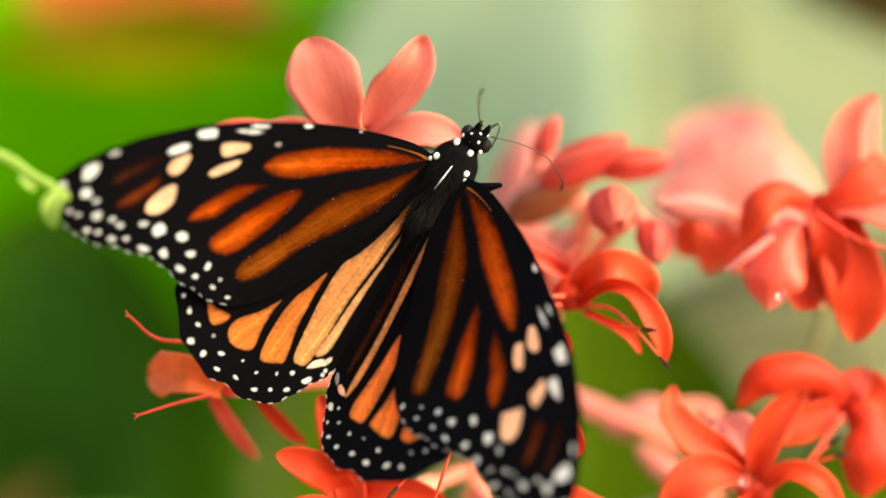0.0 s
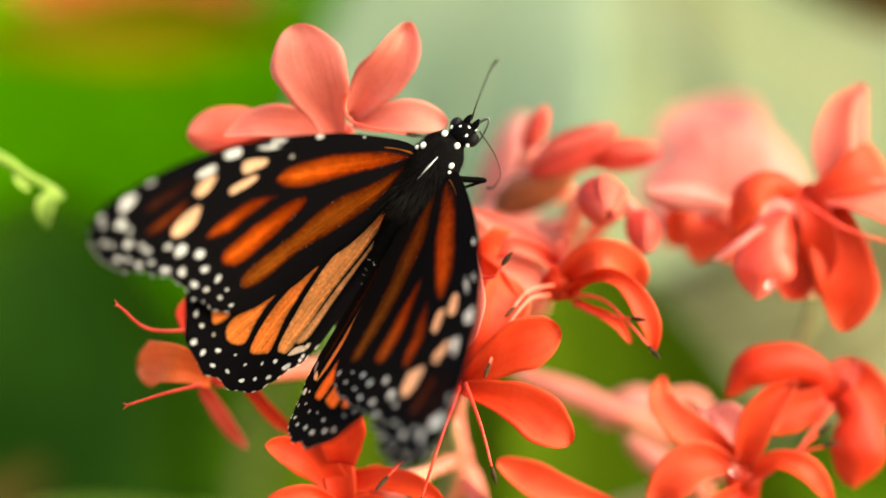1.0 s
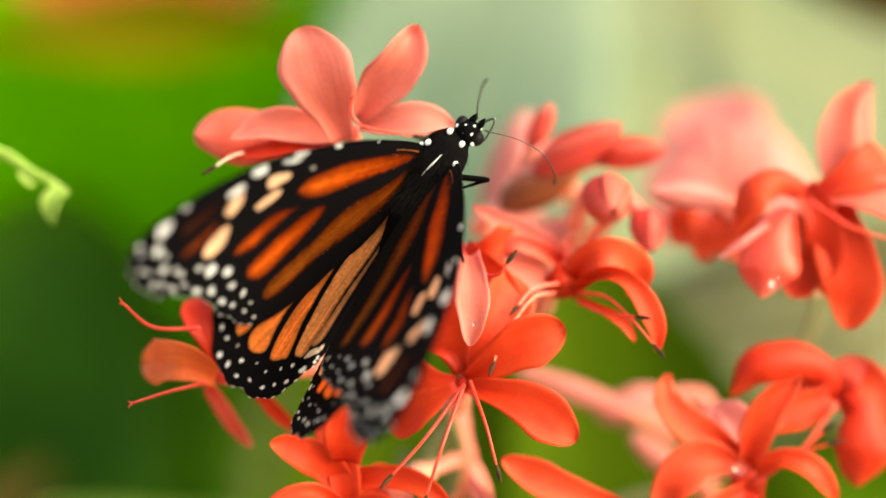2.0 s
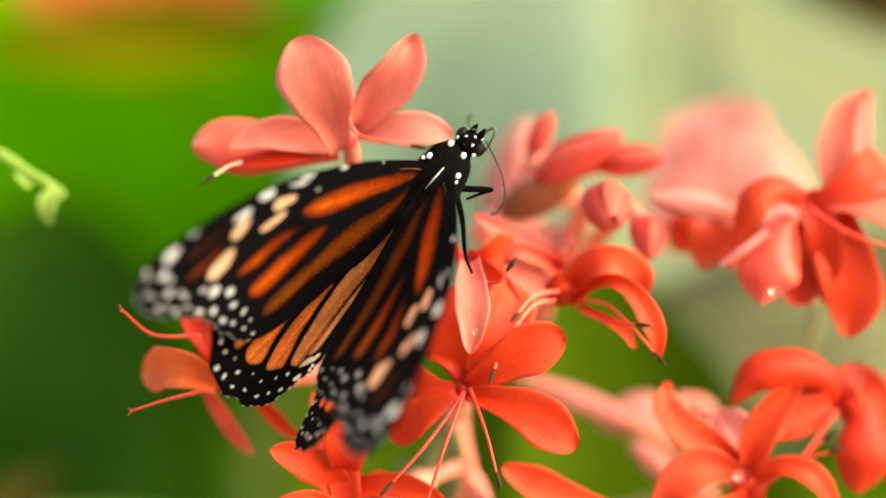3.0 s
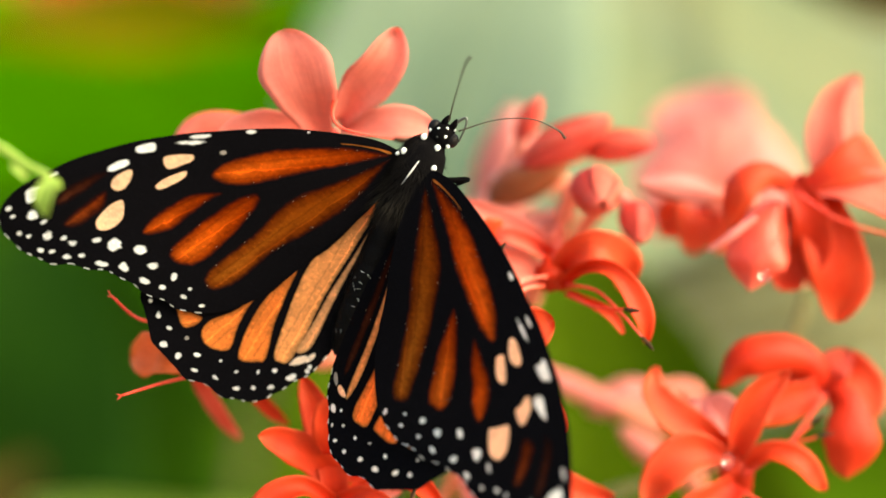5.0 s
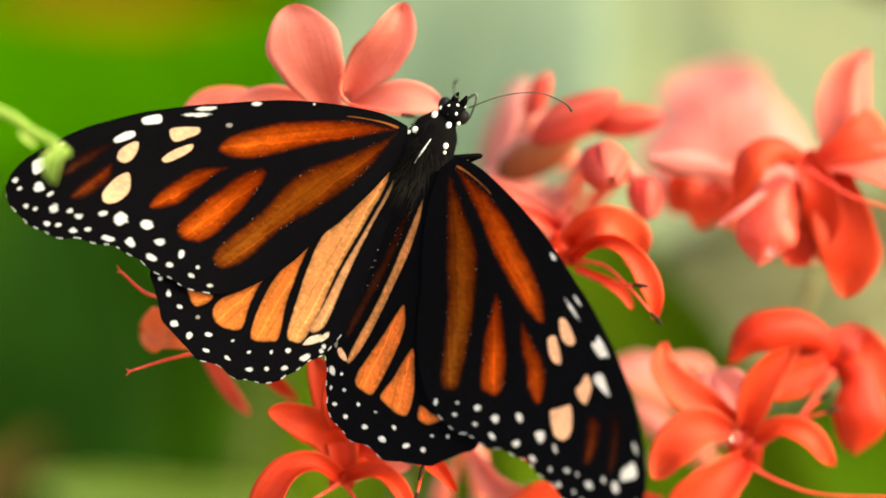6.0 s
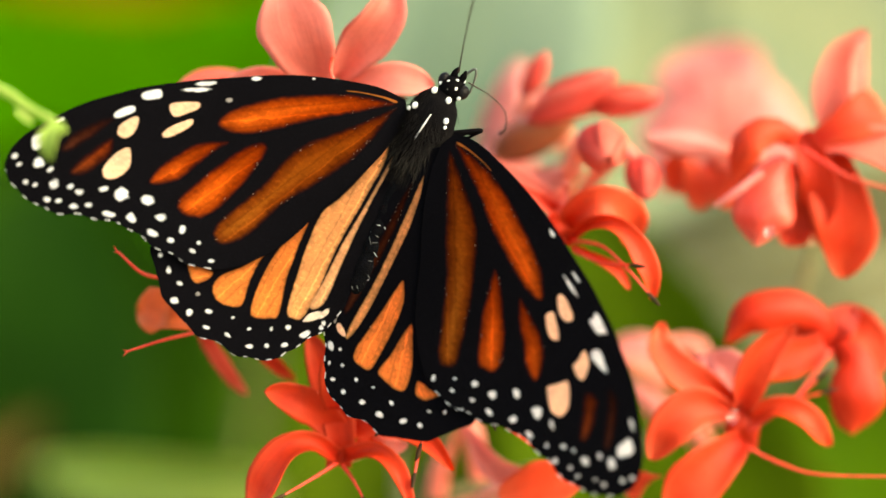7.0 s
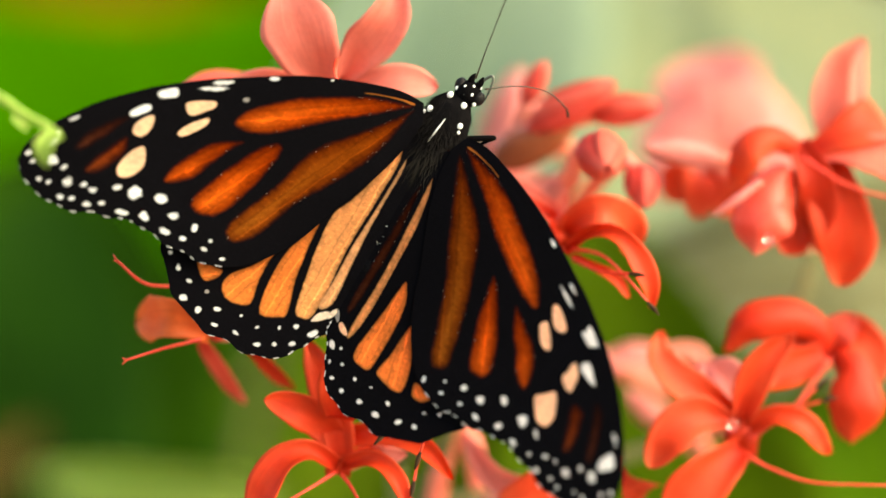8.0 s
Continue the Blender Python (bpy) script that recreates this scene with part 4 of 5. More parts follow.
HIND_SPOTS += [(-27.5, -18.0, 0.35, 0.49, 0, WHITE), (-26.1, -19.6, 0.49, 0.35, -20, WHITE), (-26.7, -21.7, 0.49, 0.42, 0, WHITE), (-24.9, -23.1, 0.42, 0.49, 0, WHITE), (-28.6, -16.2, 0.42, 0.35, 0, WHITE), (-22.5, -22.9, 0.49, 0.28, -15, WHITE), (-19.5, -23.6, 0.21, 0.21, 0, WHITE), (-22.7, -24.9, 0.56, 0.28, -10, WHITE)]
HIND_SPOTS += [(-20.1, -25.7, 0.56, 0.35, -35, WHITE), (-17.4, -27.1, 0.56, 0.35, 0, WHITE), (-15.2, -27.0, 0.42, 0.42, 0, WHITE), (-13.0, -26.9, 0.49, 0.35, 10, WHITE), (-17.5, -25.0, 0.28, 0.21, 0, WHITE), (-14.7, -24.9, 0.21, 0.28, 0, WHITE), (-12.6, -24.7, 0.35, 0.28, 0, WHITE), (-10.5, -25.5, 0.84, 0.35, 25, WHITE)]
HIND_SPOTS += [(-8.5, -24.6, 0.28, 0.28, 0, WHITE), (-8.2, -24.0, 0.28, 0.35, 0, WHITE), (-23.9, -20.8, 0.28, 0.28, 0, DIM)]

FORE_CELLS["costal_vein"] = (VEIN, 0.12, [(-0.3, 0.0), (-2.0, 0.45), (-4.5, 0.82), (-6.5, 0.95), (-6.5, 0.84), (-4.5, 0.66), (-2.0, 0.22), (-0.4, -0.3)])
FORE_RIGHT_CELLS = {}
FORE_RIGHT_CELLS["discal"] = (ORANGE, 0.7, [(-0.1, -0.8), (-3.2, -0.0), (-6.7, 0.4), (-10.5, 0.2), (-14.4, -0.6), (-17.5, -1.3), (-20.2, -2.3), (-22.0, -3.4), (-23.0, -4.5), (-21.6, -5.1), (-19.1, -5.1), (-14.8, -4.3), (-11.6, -3.7), (-8.1, -2.6), (-5.5, -2.0), (-2.3, -1.4)])
FORE_RIGHT_CELLS["cubital"] = (RUST, 0.8, [(-0.1, -1.9), (-4.9, -5.9), (-8.6, -9.0), (-11.4, -11.1), (-13.5, -13.0), (-15.4, -15.0), (-17.8, -17.4), (-19.1, -18.6), (-20.4, -19.2), (-21.5, -18.5), (-21.7, -17.2), (-20.0, -15.0), (-18.2, -12.8), (-16.5, -10.7), (-14.1, -8.2), (-12.1, -6.2), (-9.2, -4.3), (-6.2, -3.4), (-3.1, -2.5)])
FORE_RIGHT_CELLS["medial_two"] = (ORANGE, 0.7, [(-16.1, -6.7), (-17.7, -9.2), (-19.4, -11.5), (-21.8, -14.0), (-23.4, -15.3), (-24.7, -15.3), (-25.8, -14.6), (-25.7, -13.1), (-24.1, -11.4), (-21.9, -9.7), (-19.6, -8.1), (-17.5, -6.9)])
FORE_RIGHT_CELLS["medial_one"] = (ORANGE, 0.7, [(-21.0, -6.6), (-23.1, -8.3), (-25.6, -9.6), (-28.0, -11.0), (-30.1, -11.2), (-29.9, -9.9), (-28.2, -8.2), (-26.0, -7.1), (-23.6, -6.7), (-21.7, -6.3)])
FORE_RIGHT_CELLS["apical_one"] = (BROWN, 1.1, [(-35.6, -7.4), (-37.5, -9.3), (-39.1, -11.0), (-39.9, -10.5), (-39.2, -8.8), (-37.5, -6.7), (-36.1, -6.4)])
FORE_RIGHT_CELLS["apical_two"] = (DARKBROWN, 1.1, [(-36.9, -4.8), (-39.4, -7.0), (-41.8, -9.3), (-42.5, -9.0), (-41.2, -6.9), (-38.9, -4.6), (-37.4, -4.3)])
FORE_RIGHT_CELLS["cream_d"] = (CREAM, 0.12, [(-32.0, -10.6), (-31.8, -10.1), (-32.4, -8.9), (-32.9, -8.0), (-34.4, -8.8), (-35.5, -10.0), (-35.6, -11.2), (-34.6, -11.7), (-33.3, -11.3)])
FORE_RIGHT_CELLS["cream_c"] = (CREAM, 0.12, [(-31.9, -6.3), (-31.8, -5.6), (-31.4, -4.2), (-32.8, -4.5), (-33.7, -5.6), (-34.0, -6.5), (-33.0, -6.7)])
FORE_RIGHT_CELLS["white_e"] = (WHITE, 0.12, [(-32.5, -4.0), (-32.1, -3.3), (-32.7, -2.7), (-34.3, -3.2), (-35.3, -3.6), (-34.7, -3.9), (-33.6, -4.0)])
FORE_RIGHT_CELLS["costal_a"] = (WHITE, 0.1, [(-28.9, -1.5), (-29.1, -1.0), (-28.8, -0.3), (-30.3, -0.4), (-31.6, -0.8), (-31.2, -1.2), (-31.1, -1.6), (-30.3, -1.7)])
FORE_RIGHT_CELLS["cream_b"] = (CREAM, 0.12, [(-24.8, -5.2), (-25.1, -4.3), (-26.3, -4.7), (-27.6, -5.3), (-28.2, -5.9), (-27.5, -6.4), (-26.3, -6.2)])
FORE_RIGHT_CELLS["cream_a"] = (CREAM, 0.12, [(-24.0, -2.7), (-24.3, -2.1), (-25.6, -2.2), (-27.3, -2.8), (-27.3, -3.6), (-26.3, -3.9), (-25.3, -3.6)])
FORE_RIGHT_CELLS["tip_a"] = (WHITE, 0.12, [(-43.0, -8.0), (-43.0, -7.0), (-43.2, -6.3), (-44.6, -7.0), (-44.3, -8.1), (-43.8, -8.7)])
FORE_RIGHT_SPOTS = []
FORE_RIGHT_SPOTS += [(-17.6, 1.6, 0.71, 0.25, -171, WHITE), (-24.2, -0.7, 1.69, 0.22, -174, WHITE), (-23.6, 0.5, 1.04, 0.16, -174, WHITE), (-21.2, -20.9, 0.44, 0.28, -133, WHITE), (-23.1, -18.8, 0.27, 0.19, 131, WHITE), (-24.0, -19.9, 0.35, 0.25, 149, WHITE), (-25.3, -17.2, 0.48, 0.44, 131, WHITE), (-28.0, -16.2, 0.65, 0.52, -164, WHITE)]
FORE_RIGHT_SPOTS += [(-29.8, -13.8, 0.63, 0.46, -154, WHITE), (-33.3, -13.2, 0.82, 0.64, -163, WHITE), (-35.6, -12.6, 0.69, 0.26, -158, WHITE), (-26.7, -18.6, 0.41, 0.31, 149, WHITE), (-29.3, -17.8, 0.54, 0.31, 172, WHITE), (-32.0, -15.9, 0.53, 0.50, 130, WHITE), (-34.7, -15.5, 0.65, 0.37, 172, WHITE), (-37.2, -14.6, 0.43, 0.32, -152, WHITE)]
FORE_RIGHT_SPOTS += [(-38.6, -13.1, 0.58, 0.42, 149, WHITE), (-39.8, -12.4, 0.24, 0.13, -152, WHITE), (-39.3, -14.9, 0.32, 0.30, 130, WHITE), (-41.7, -12.1, 0.61, 0.50, -172, WHITE), (-42.4, -10.4, 0.48, 0.25, -156, WHITE), (-44.0, -9.9, 0.72, 0.56, -161, WHITE), (-42.1, -5.1, 1.08, 0.25, -155, WHITE), (-41.1, -14.0, 0.24, 0.19, -141, WHITE)]
FORE_RIGHT_SPOTS += [(-42.4, -13.9, 0.25, 0.24, 130, WHITE), (-44.1, -12.5, 0.24, 0.19, -140, WHITE), (-45.2, -12.1, 0.36, 0.25, -140, WHITE), (-46.3, -10.1, 0.30, 0.25, -140, WHITE), (-46.8, -9.0, 0.30, 0.25, -140, WHITE), (-26.7, -20.3, 0.28, 0.12, 149, WHITE)]
HIND_RIGHT_CELLS = {}
HIND_RIGHT_CELLS["strip"] = (STRAW, 0.25, [(-0.7, -3.3), (-2.5, -5.0), (-4.7, -7.9), (-6.3, -10.9), (-8.0, -14.4), (-9.8, -18.4), (-10.9, -21.5), (-11.1, -23.1), (-10.6, -23.0), (-9.7, -21.4), (-8.5, -18.4), (-7.1, -15.1), (-5.4, -11.6), (-3.5, -8.2), (-1.8, -5.3)])
HIND_RIGHT_CELLS["cell_two"] = (AMBER, 0.25, [(-9.9, -12.9), (-11.8, -14.1), (-13.1, -15.9), (-14.4, -18.3), (-15.5, -20.7), (-16.2, -22.7), (-15.2, -23.5), (-13.8, -23.8), (-12.9, -23.0), (-12.1, -20.6), (-11.1, -17.4), (-10.1, -14.3)])
HIND_RIGHT_CELLS["cell_one"] = (AMBER, 0.25, [(-14.9, -15.1), (-16.5, -16.0), (-18.8, -17.6), (-20.1, -18.8), (-21.1, -20.4), (-20.4, -21.3), (-19.0, -21.8), (-17.3, -22.1), (-16.8, -21.4), (-16.4, -19.6), (-15.5, -17.4)])
HIND_RIGHT_CELLS["patch"] = (AMBER, 0.25, [(-21.3, -18.3), (-21.9, -19.2), (-22.8, -19.5), (-23.8, -18.9), (-24.3, -17.7), (-24.3, -17.0), (-23.2, -17.6)])
HIND_RIGHT_CELLS["inner_one"] = (CREAM, 0.12, [(-8.7, -23.3), (-8.8, -22.8), (-10.0, -22.8), (-10.7, -23.1), (-10.2, -23.5), (-9.4, -23.6)])
HIND_RIGHT_CELLS["inner_two"] = (DIM, 0.12, [(-6.8, -22.6), (-7.3, -22.4), (-8.3, -23.0), (-8.3, -23.4), (-7.4, -23.2)])
HIND_RIGHT_SPOTS = []
HIND_RIGHT_SPOTS += [(-14.2, -27.4, 0.36, 0.26, 127, WHITE), (-16.1, -24.9, 0.28, 0.26, 127, WHITE), (-16.3, -27.1, 0.43, 0.32, 145, WHITE), (-19.0, -25.7, 0.50, 0.32, 136, WHITE), (-21.7, -24.7, 0.55, 0.39, 167, WHITE), (-24.2, -22.6, 0.48, 0.32, 127, WHITE), (-26.0, -21.1, 0.42, 0.28, 136, WHITE), (-21.4, -22.7, 0.34, 0.26, -178, WHITE)]
HIND_RIGHT_SPOTS += [(-25.3, -19.2, 0.35, 0.19, 136, WHITE), (-26.6, -17.6, 0.27, 0.19, 127, WHITE), (-18.3, -23.6, 0.28, 0.13, 127, WHITE), (-13.5, -25.4, 0.28, 0.20, 127, WHITE), (-11.6, -24.6, 0.25, 0.23, 127, WHITE), (-10.4, -25.4, 0.68, 0.35, -168, WHITE), (-12.1, -26.7, 0.32, 0.22, -137, WHITE)]
FORE_RIGHT_CELLS["costal_vein"] = (VEIN, 0.12, [(-0.3, -0.4), (-2.0, 0.1), (-4.5, 0.55), (-6.2, 0.66), (-6.2, 0.54), (-4.5, 0.38), (-2.0, -0.14), (-0.4, -0.7)])
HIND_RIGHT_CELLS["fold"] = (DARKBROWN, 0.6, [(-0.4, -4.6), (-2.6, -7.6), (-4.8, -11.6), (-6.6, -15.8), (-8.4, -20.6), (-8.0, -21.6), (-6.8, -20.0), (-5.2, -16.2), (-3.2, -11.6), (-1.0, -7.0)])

LEAN = math.atan2(0.40, 0.91)


def inside(px, py, ring):
    """Distance to a closed line in mm, positive inside it."""
    near = np.full(px.shape, 1e9)
    odd = np.zeros(px.shape, bool)
    for (ax, ay), (bx, by) in zip(ring, ring[1:] + ring[:1]):
        dx, dy = bx - ax, by - ay
        k = np.clip(((px - ax) * dx + (py - ay) * dy) / (dx * dx + dy * dy + 1e-12), 0, 1)
        near = np.minimum(near, np.hypot(px - ax - k * dx, py - ay - k * dy))
        cross = (ay > py) != (by > py)
        odd ^= cross & (px < dx * (py - ay) / (dy if abs(dy) > 1e-9 else 1e-9) + ax)
    return np.where(odd, near, -near)


def rounded(points, n):
    """A closed smooth line through the points."""
    p = [Vector((*q, 0)) for q in points]
    k = len(points)
    out = []
    for i in range(n):
        s = 2 + i / n * k
        a = int(s)
        u = s - a
        e = [p[(a - 3) % k], p[(a - 2) % k], p[(a - 1) % k], p[a % k]]
        q = 0.5 * (2 * e[1] + (e[2] - e[0]) * u + (2 * e[0] - 5 * e[1] + 4 * e[2] - e[3]) * u * u + (3 * e[1] - e[0] - 3 * e[2] + e[3]) * u ** 3)
        out.append((q.x, q.y))
    return out


def wing_mesh(name, lead, trail, cells, spots, nu, nv, mirror, bow, fringe_from):
    """A wing between its leading and trailing edge, with raised veins, two sides and its scales' colours."""
    def even(points, n):
        line = np.array([(q.x, q.y) for q in glide([Vector((*p, 0)) for p in points], 900)])
        run = np.concatenate([[0], np.cumsum(np.hypot(*np.diff(line, axis=0).T))])
        s = np.linspace(0, run[-1], n)
        return np.stack([np.interp(s, run, line[:, 0]), np.interp(s, run, line[:, 1])], 1), s / run[-1]
    a, _ = even(lead, nu)
    b, sb = even(trail, nu)
    arc = np.concatenate([[0], np.cumsum(np.hypot(*np.diff(b, axis=0).T))])
    # scalloped outer margin
    d = np.gradient(b, axis=0)
    nrm = np.stack([-d[:, 1], d[:, 0]], 1) / (np.hypot(d[:, 0], d[:, 1])[:, None] + 1e-9)
    wob = np.where(sb > fringe_from, np.sin(arc * 1.5) * 0.13, 0) * np.clip((sb - fringe_from) * 12, 0, 1) * np.clip((1 - sb) * 12, 0, 1)
    b = b + nrm * wob[:, None]
    v = np.linspace(0, 1, nv)[None, :, None]
    g = a[:, None, :] * (1 - v) + b[:, None, :] * v
    px, py = g[..., 0], g[..., 1]
    # colours
    rng = np.random.RandomState(5)
    soft = np.zeros(px.shape)
    for k in range(14):
        w, turn, ph = 0.7 * 1.22 ** k, rng.uniform(0, 6.28), rng.uniform(0, 6.28)
        soft += np.sin((px * math.cos(turn) + py * math.sin(turn)) * w + ph + 1.3 * np.sin(px * w * 0.37 + py * w * 0.21 + k)) / 5
    col = np.zeros(px.shape + (3,)) + np.array(BLACK)
    rise = np.zeros(px.shape)
    for colour, edge, points in cells.values():
        dist = inside(px, py, rounded(points, 60))
        m = np.clip((dist + edge * (0.18 if edge > 0.4 else 0.35) + soft * min(edge, 0.5) * 0.12) / edge, 0, 1)
        m = m * m * (3 - 2 * m)
        shade = 1 + 0.14 * soft
        tone = np.array(colour) * np.ones(px.shape + (1,))
        if edge > 0.2:
            # darker rims, a fine vein down the middle, paler towards the margin
            deep = np.clip((dist + 0.12 * soft) / (1.7 if edge > 0.4 else 0.6), 0, 1)
            shade = shade * ((0.30 + 0.76 * deep) if edge > 0.4 else (0.7 + 0.34 * deep))
            ends = np.array(points)
            far = ends[np.argmax(np.hypot(ends[:, 0], ends[:, 1]))]
            close = ends[np.argmin(np.hypot(ends[:, 0], ends[:, 1]))]
            way = (far - close) / np.hypot(*(far - close))
            along = np.clip(((px - close[0]) * way[0] + (py - close[1]) * way[1]) / np.hypot(*(far - close)), 0, 1)
            off = (px - close[0]) * -way[1] + (py - close[1]) * way[0]
            shade = shade * ((0.42 + 0.62 * along) if edge > 0.4 else (0.78 + 0.28 * along))
            tone = tone * (1 + (along ** 1.5)[..., None] * np.array([-0.04, 0.5, 1.0] if edge > 0.4 else [0.0, 0.1, 0.1]))
            if edge > 0.4:
                tone = tone * (1 - (1 - deep)[..., None] * np.array([0.1, 0.5, 0.5]))
            for line in (0.25, -0.9, 1.1):
                thin = np.exp(-((off - line - 0.12 * soft) / 0.11) ** 2) * np.clip(dist / 0.5, 0, 1)
                shade = shade * (1 + (0.6 if line == 0.25 else -0.25) * thin)
        col = col * (1 - m[..., None]) + tone * shade[..., None] * m[..., None]
        rise = np.maximum(rise, m if edge > 0.2 else 0)
    for x, y, rx, ry, turn, colour in spots:
        c, s = math.cos(radians(turn)), math.sin(radians(turn))
        qx, qy = (px - x) * c + (py - y) * s, -(px - x) * s + (py - y) * c
        r = np.sqrt((qx / rx) ** 2 + (qy / ry) ** 2)
        m = np.clip((1.02 - r + 0.28 * soft) / 0.3, 0, 1)[..., None]
        col = col * (1 - m) + np.array(colour) * m
    # loose pale scales along the cells' edges
    loose = (rng.rand(*px.shape) < 0.006) & (rise > 0.08) & (rise < 0.9) & (np.hypot(px, py) < 30)
    col[loose] = (0.30, 0.24, 0.20)
    # broken white fringe on the outer margin
    width = np.hypot(px - b[:, None, 0], py - b[:, None, 1])
    gate = (np.sin(arc * 3.6 + 1.2 * np.sin(arc * 0.7)) > 0.35) & (sb > fringe_from) & (sb < 0.99)
    m = (np.clip((0.2 - width) / 0.1, 0, 1) * gate[:, None])[..., None]
    col = col * (1 - m) + np.array(WHITE) * m
    # shape: a shallow bow and sunken cells between the veins
    span = np.hypot(px, py)
    z = bow * (span / 48) ** 2 * -4.0 + 0.35 * np.sin(span * 0.19) - 0.05 * rise
    if mirror:
        ex, ey = -math.cos(LEAN), math.sin(LEAN)
        k = px * ex + py * ey
        px, py = px - 2 * k * ex, py - 2 * k * ey
    top = np.stack([px, py, z], -1).reshape(-1, 3) * 0.001
    low = np.stack([px, py, z - 0.07], -1).reshape(-1, 3) * 0.001
    verts = np.concatenate([top, low])
    i, j = np.meshgrid(np.arange(nu - 1), np.arange(nv - 1), indexing="ij")
    q = (i * nv + j).ravel()
    quad = np.stack([q, q + nv, q + nv + 1, q + 1], 1)
    if mirror:
        quad = quad[:, ::-1]
    under = quad[:, ::-1] + nu * nv
    e0 = np.arange(nu - 1) * nv
    ring = [(e0, e0 + nv), (e0 + nv - 1 + nv, e0 + nv - 1), (np.arange(nv - 1) + 1, np.arange(nv - 1))]
    sides = np.concatenate([np.stack([y, x, x + nu * nv, y + nu * nv], 1) for x, y in ring])
    if mirror:
        sides = sides[:, ::-1]
    faces = np.concatenate([quad, under, sides])
    me = bpy.data.meshes.new(name)
    me.from_pydata(verts.tolist(), [], faces.tolist())
    at_ = me.color_attributes.new("pattern", "FLOAT_COLOR", "POINT")
    rgba = np.concatenate([np.clip(col, 0.0015, 0.86), np.ones(col.shape[:2] + (1,))], -1).reshape(-1, 4)
    at_.data.foreach_set("color", np.concatenate([rgba, rgba]).ravel())
    me.polygons.foreach_set("use_smooth", [True] * len(me.polygons))
    me.update()
    return me


def build_butterfly():
    """The body along y with its head forward, the back towards z."""
    rig = {}
    root = new("butterfly")
    tagged(root, "orange, black and white butterfly with spread wings on the flowers", "butterfly")
    rig["body"] = root
    mm = 0.001
    V = lambda x, y, z: Vector((x, y, z)) * mm
    thorax = part("thorax", rod([V(0.5, 2.6, -1.3), V(0.3, 1.0, -1.2), V(0.2, -1.5, -1.2), V(0, -5.0, -1.6), V(-0.2, -8.0, -2.0)], [1.5 * mm, 2.6 * mm, 3.2 * mm, 2.7 * mm, 1.8 * mm], 24, 30, "thorax"), M_BODY, root, "furry black thorax")
    # hair on the thorax
    rng = random.Random(8)
    verts, faces = [], []
    for k in range(2600):
        y = rng.uniform(-9.5, 2.8)
        a = rng.uniform(0.0, math.pi)
        r = np.interp(y, [-9.5, -7.5, -5, -1.5, 1.6, 2.8], [1.8, 1.9, 2.7, 3.1, 2.4, 1.4])
        p = V(math.cos(a) * r, y, math.sin(a) * r - 1.3)
        d = Vector((math.cos(a) * 0.5 + rng.uniform(-.3, .3), -1.0 + rng.uniform(-.3, .3), math.sin(a) * 0.55)).normalized()
        l = rng.uniform(0.9, 2.2) * mm
        s = d.orthogonal().normalized() * 0.035 * mm
        t = d.cross(s)
        i = len(verts)
        verts += [p + s, p - s * 0.5 + t, p - s * 0.5 - t, p + d * l + Vector((0, 0, -0.15 * l))]
        faces += [(i, i + 1, i + 3), (i + 1, i + 2, i + 3), (i + 2, i, i + 3)]
    me = bpy.data.meshes.new("thorax_hair")
    me.from_pydata([tuple(v) for v in verts], [], faces)
    part("thorax_hair", me, M_HAIR, thorax, "fine black hair")
    verts, faces = [], []
    for k in range(170):
        a, y = rng.uniform(0.35, 2.8), rng.uniform(-7.5, -3.0)
        p = V(math.cos(a) * 2.7, y, math.sin(a) * 2.6 - 1.4)
        d = Vector((math.cos(a) * 0.6 + rng.uniform(-.25, .25), -1.0, math.sin(a) * 0.25)).normalized()
        l = rng.uniform(2.0, 4.6) * mm
        s = d.orthogonal().normalized() * 0.03 * mm
        t = d.cross(s)
        i = len(verts)
        verts += [p + s, p - s * 0.5 + t, p - s * 0.5 - t, p + d * l]
        faces += [(i, i + 1, i + 3), (i + 1, i + 2, i + 3), (i + 2, i, i + 3)]
    me = bpy.data.meshes.new("long_hair")
    me.from_pydata([tuple(v) for v in verts], [], faces)
    part("long_hair", me, M_HAIR_GREY, thorax, "long grey-brown hair")
    head = part("head", ball(V(1.0, 3.6, -0.9), V(1.75, 1.7, 1.6), None, 20, 14, "head"), M_BODY, root, "black head with white dots")
    for s in (-1, 1):
        part("eye", ball(V(1.1 + 1.4 * s, 3.9 - 0.3 * s, -0.7), V(0.78, 0.95, 0.95), None, 18, 12, "eye"), M_EYE, head)
        part("palp", rod([V(1.2 + 0.5 * s, 4.6, -0.6), V(1.3 + 0.6 * s, 5.5, -0.1), V(1.4 + 0.55 * s, 6.2, 0.2)], [0.5 * mm, 0.42 * mm, 0.1 * mm], 8, 8, "palp"), M_BODY, head)
    for x, y, z, r in ((-2.1, -0.3, 1.15, 0.5), (-2.7, -0.9, 0.9, 0.34), (-0.7, 2.4, 0.75, 0.5), (1.46, 1.9, 0.85, 0.5), (2.3, -0.6, 1.35, 0.46), (2.5, -1.4, 1.3, 0.28),
                       (-0.4, 3.6, 0.15, 0.34), (0.5, 4.1, 0.6, 0.28), (1.4, 4.6, 0.4, 0.28), (1.7, 3.6, 0.65, 0.28), (2.2, 4.9, -0.2, 0.24), (2.4, 2.7, 0.0, 0.34), (0.8, 3.2, 0.7, 0.18)):
        part("white_spot", ball(V(x, y, z - 0.15), V(r * 0.78, r * 0.9, r * 0.42), None, 12, 8, "white_spot"), M_SPOT, head if y > 3.4 else thorax)
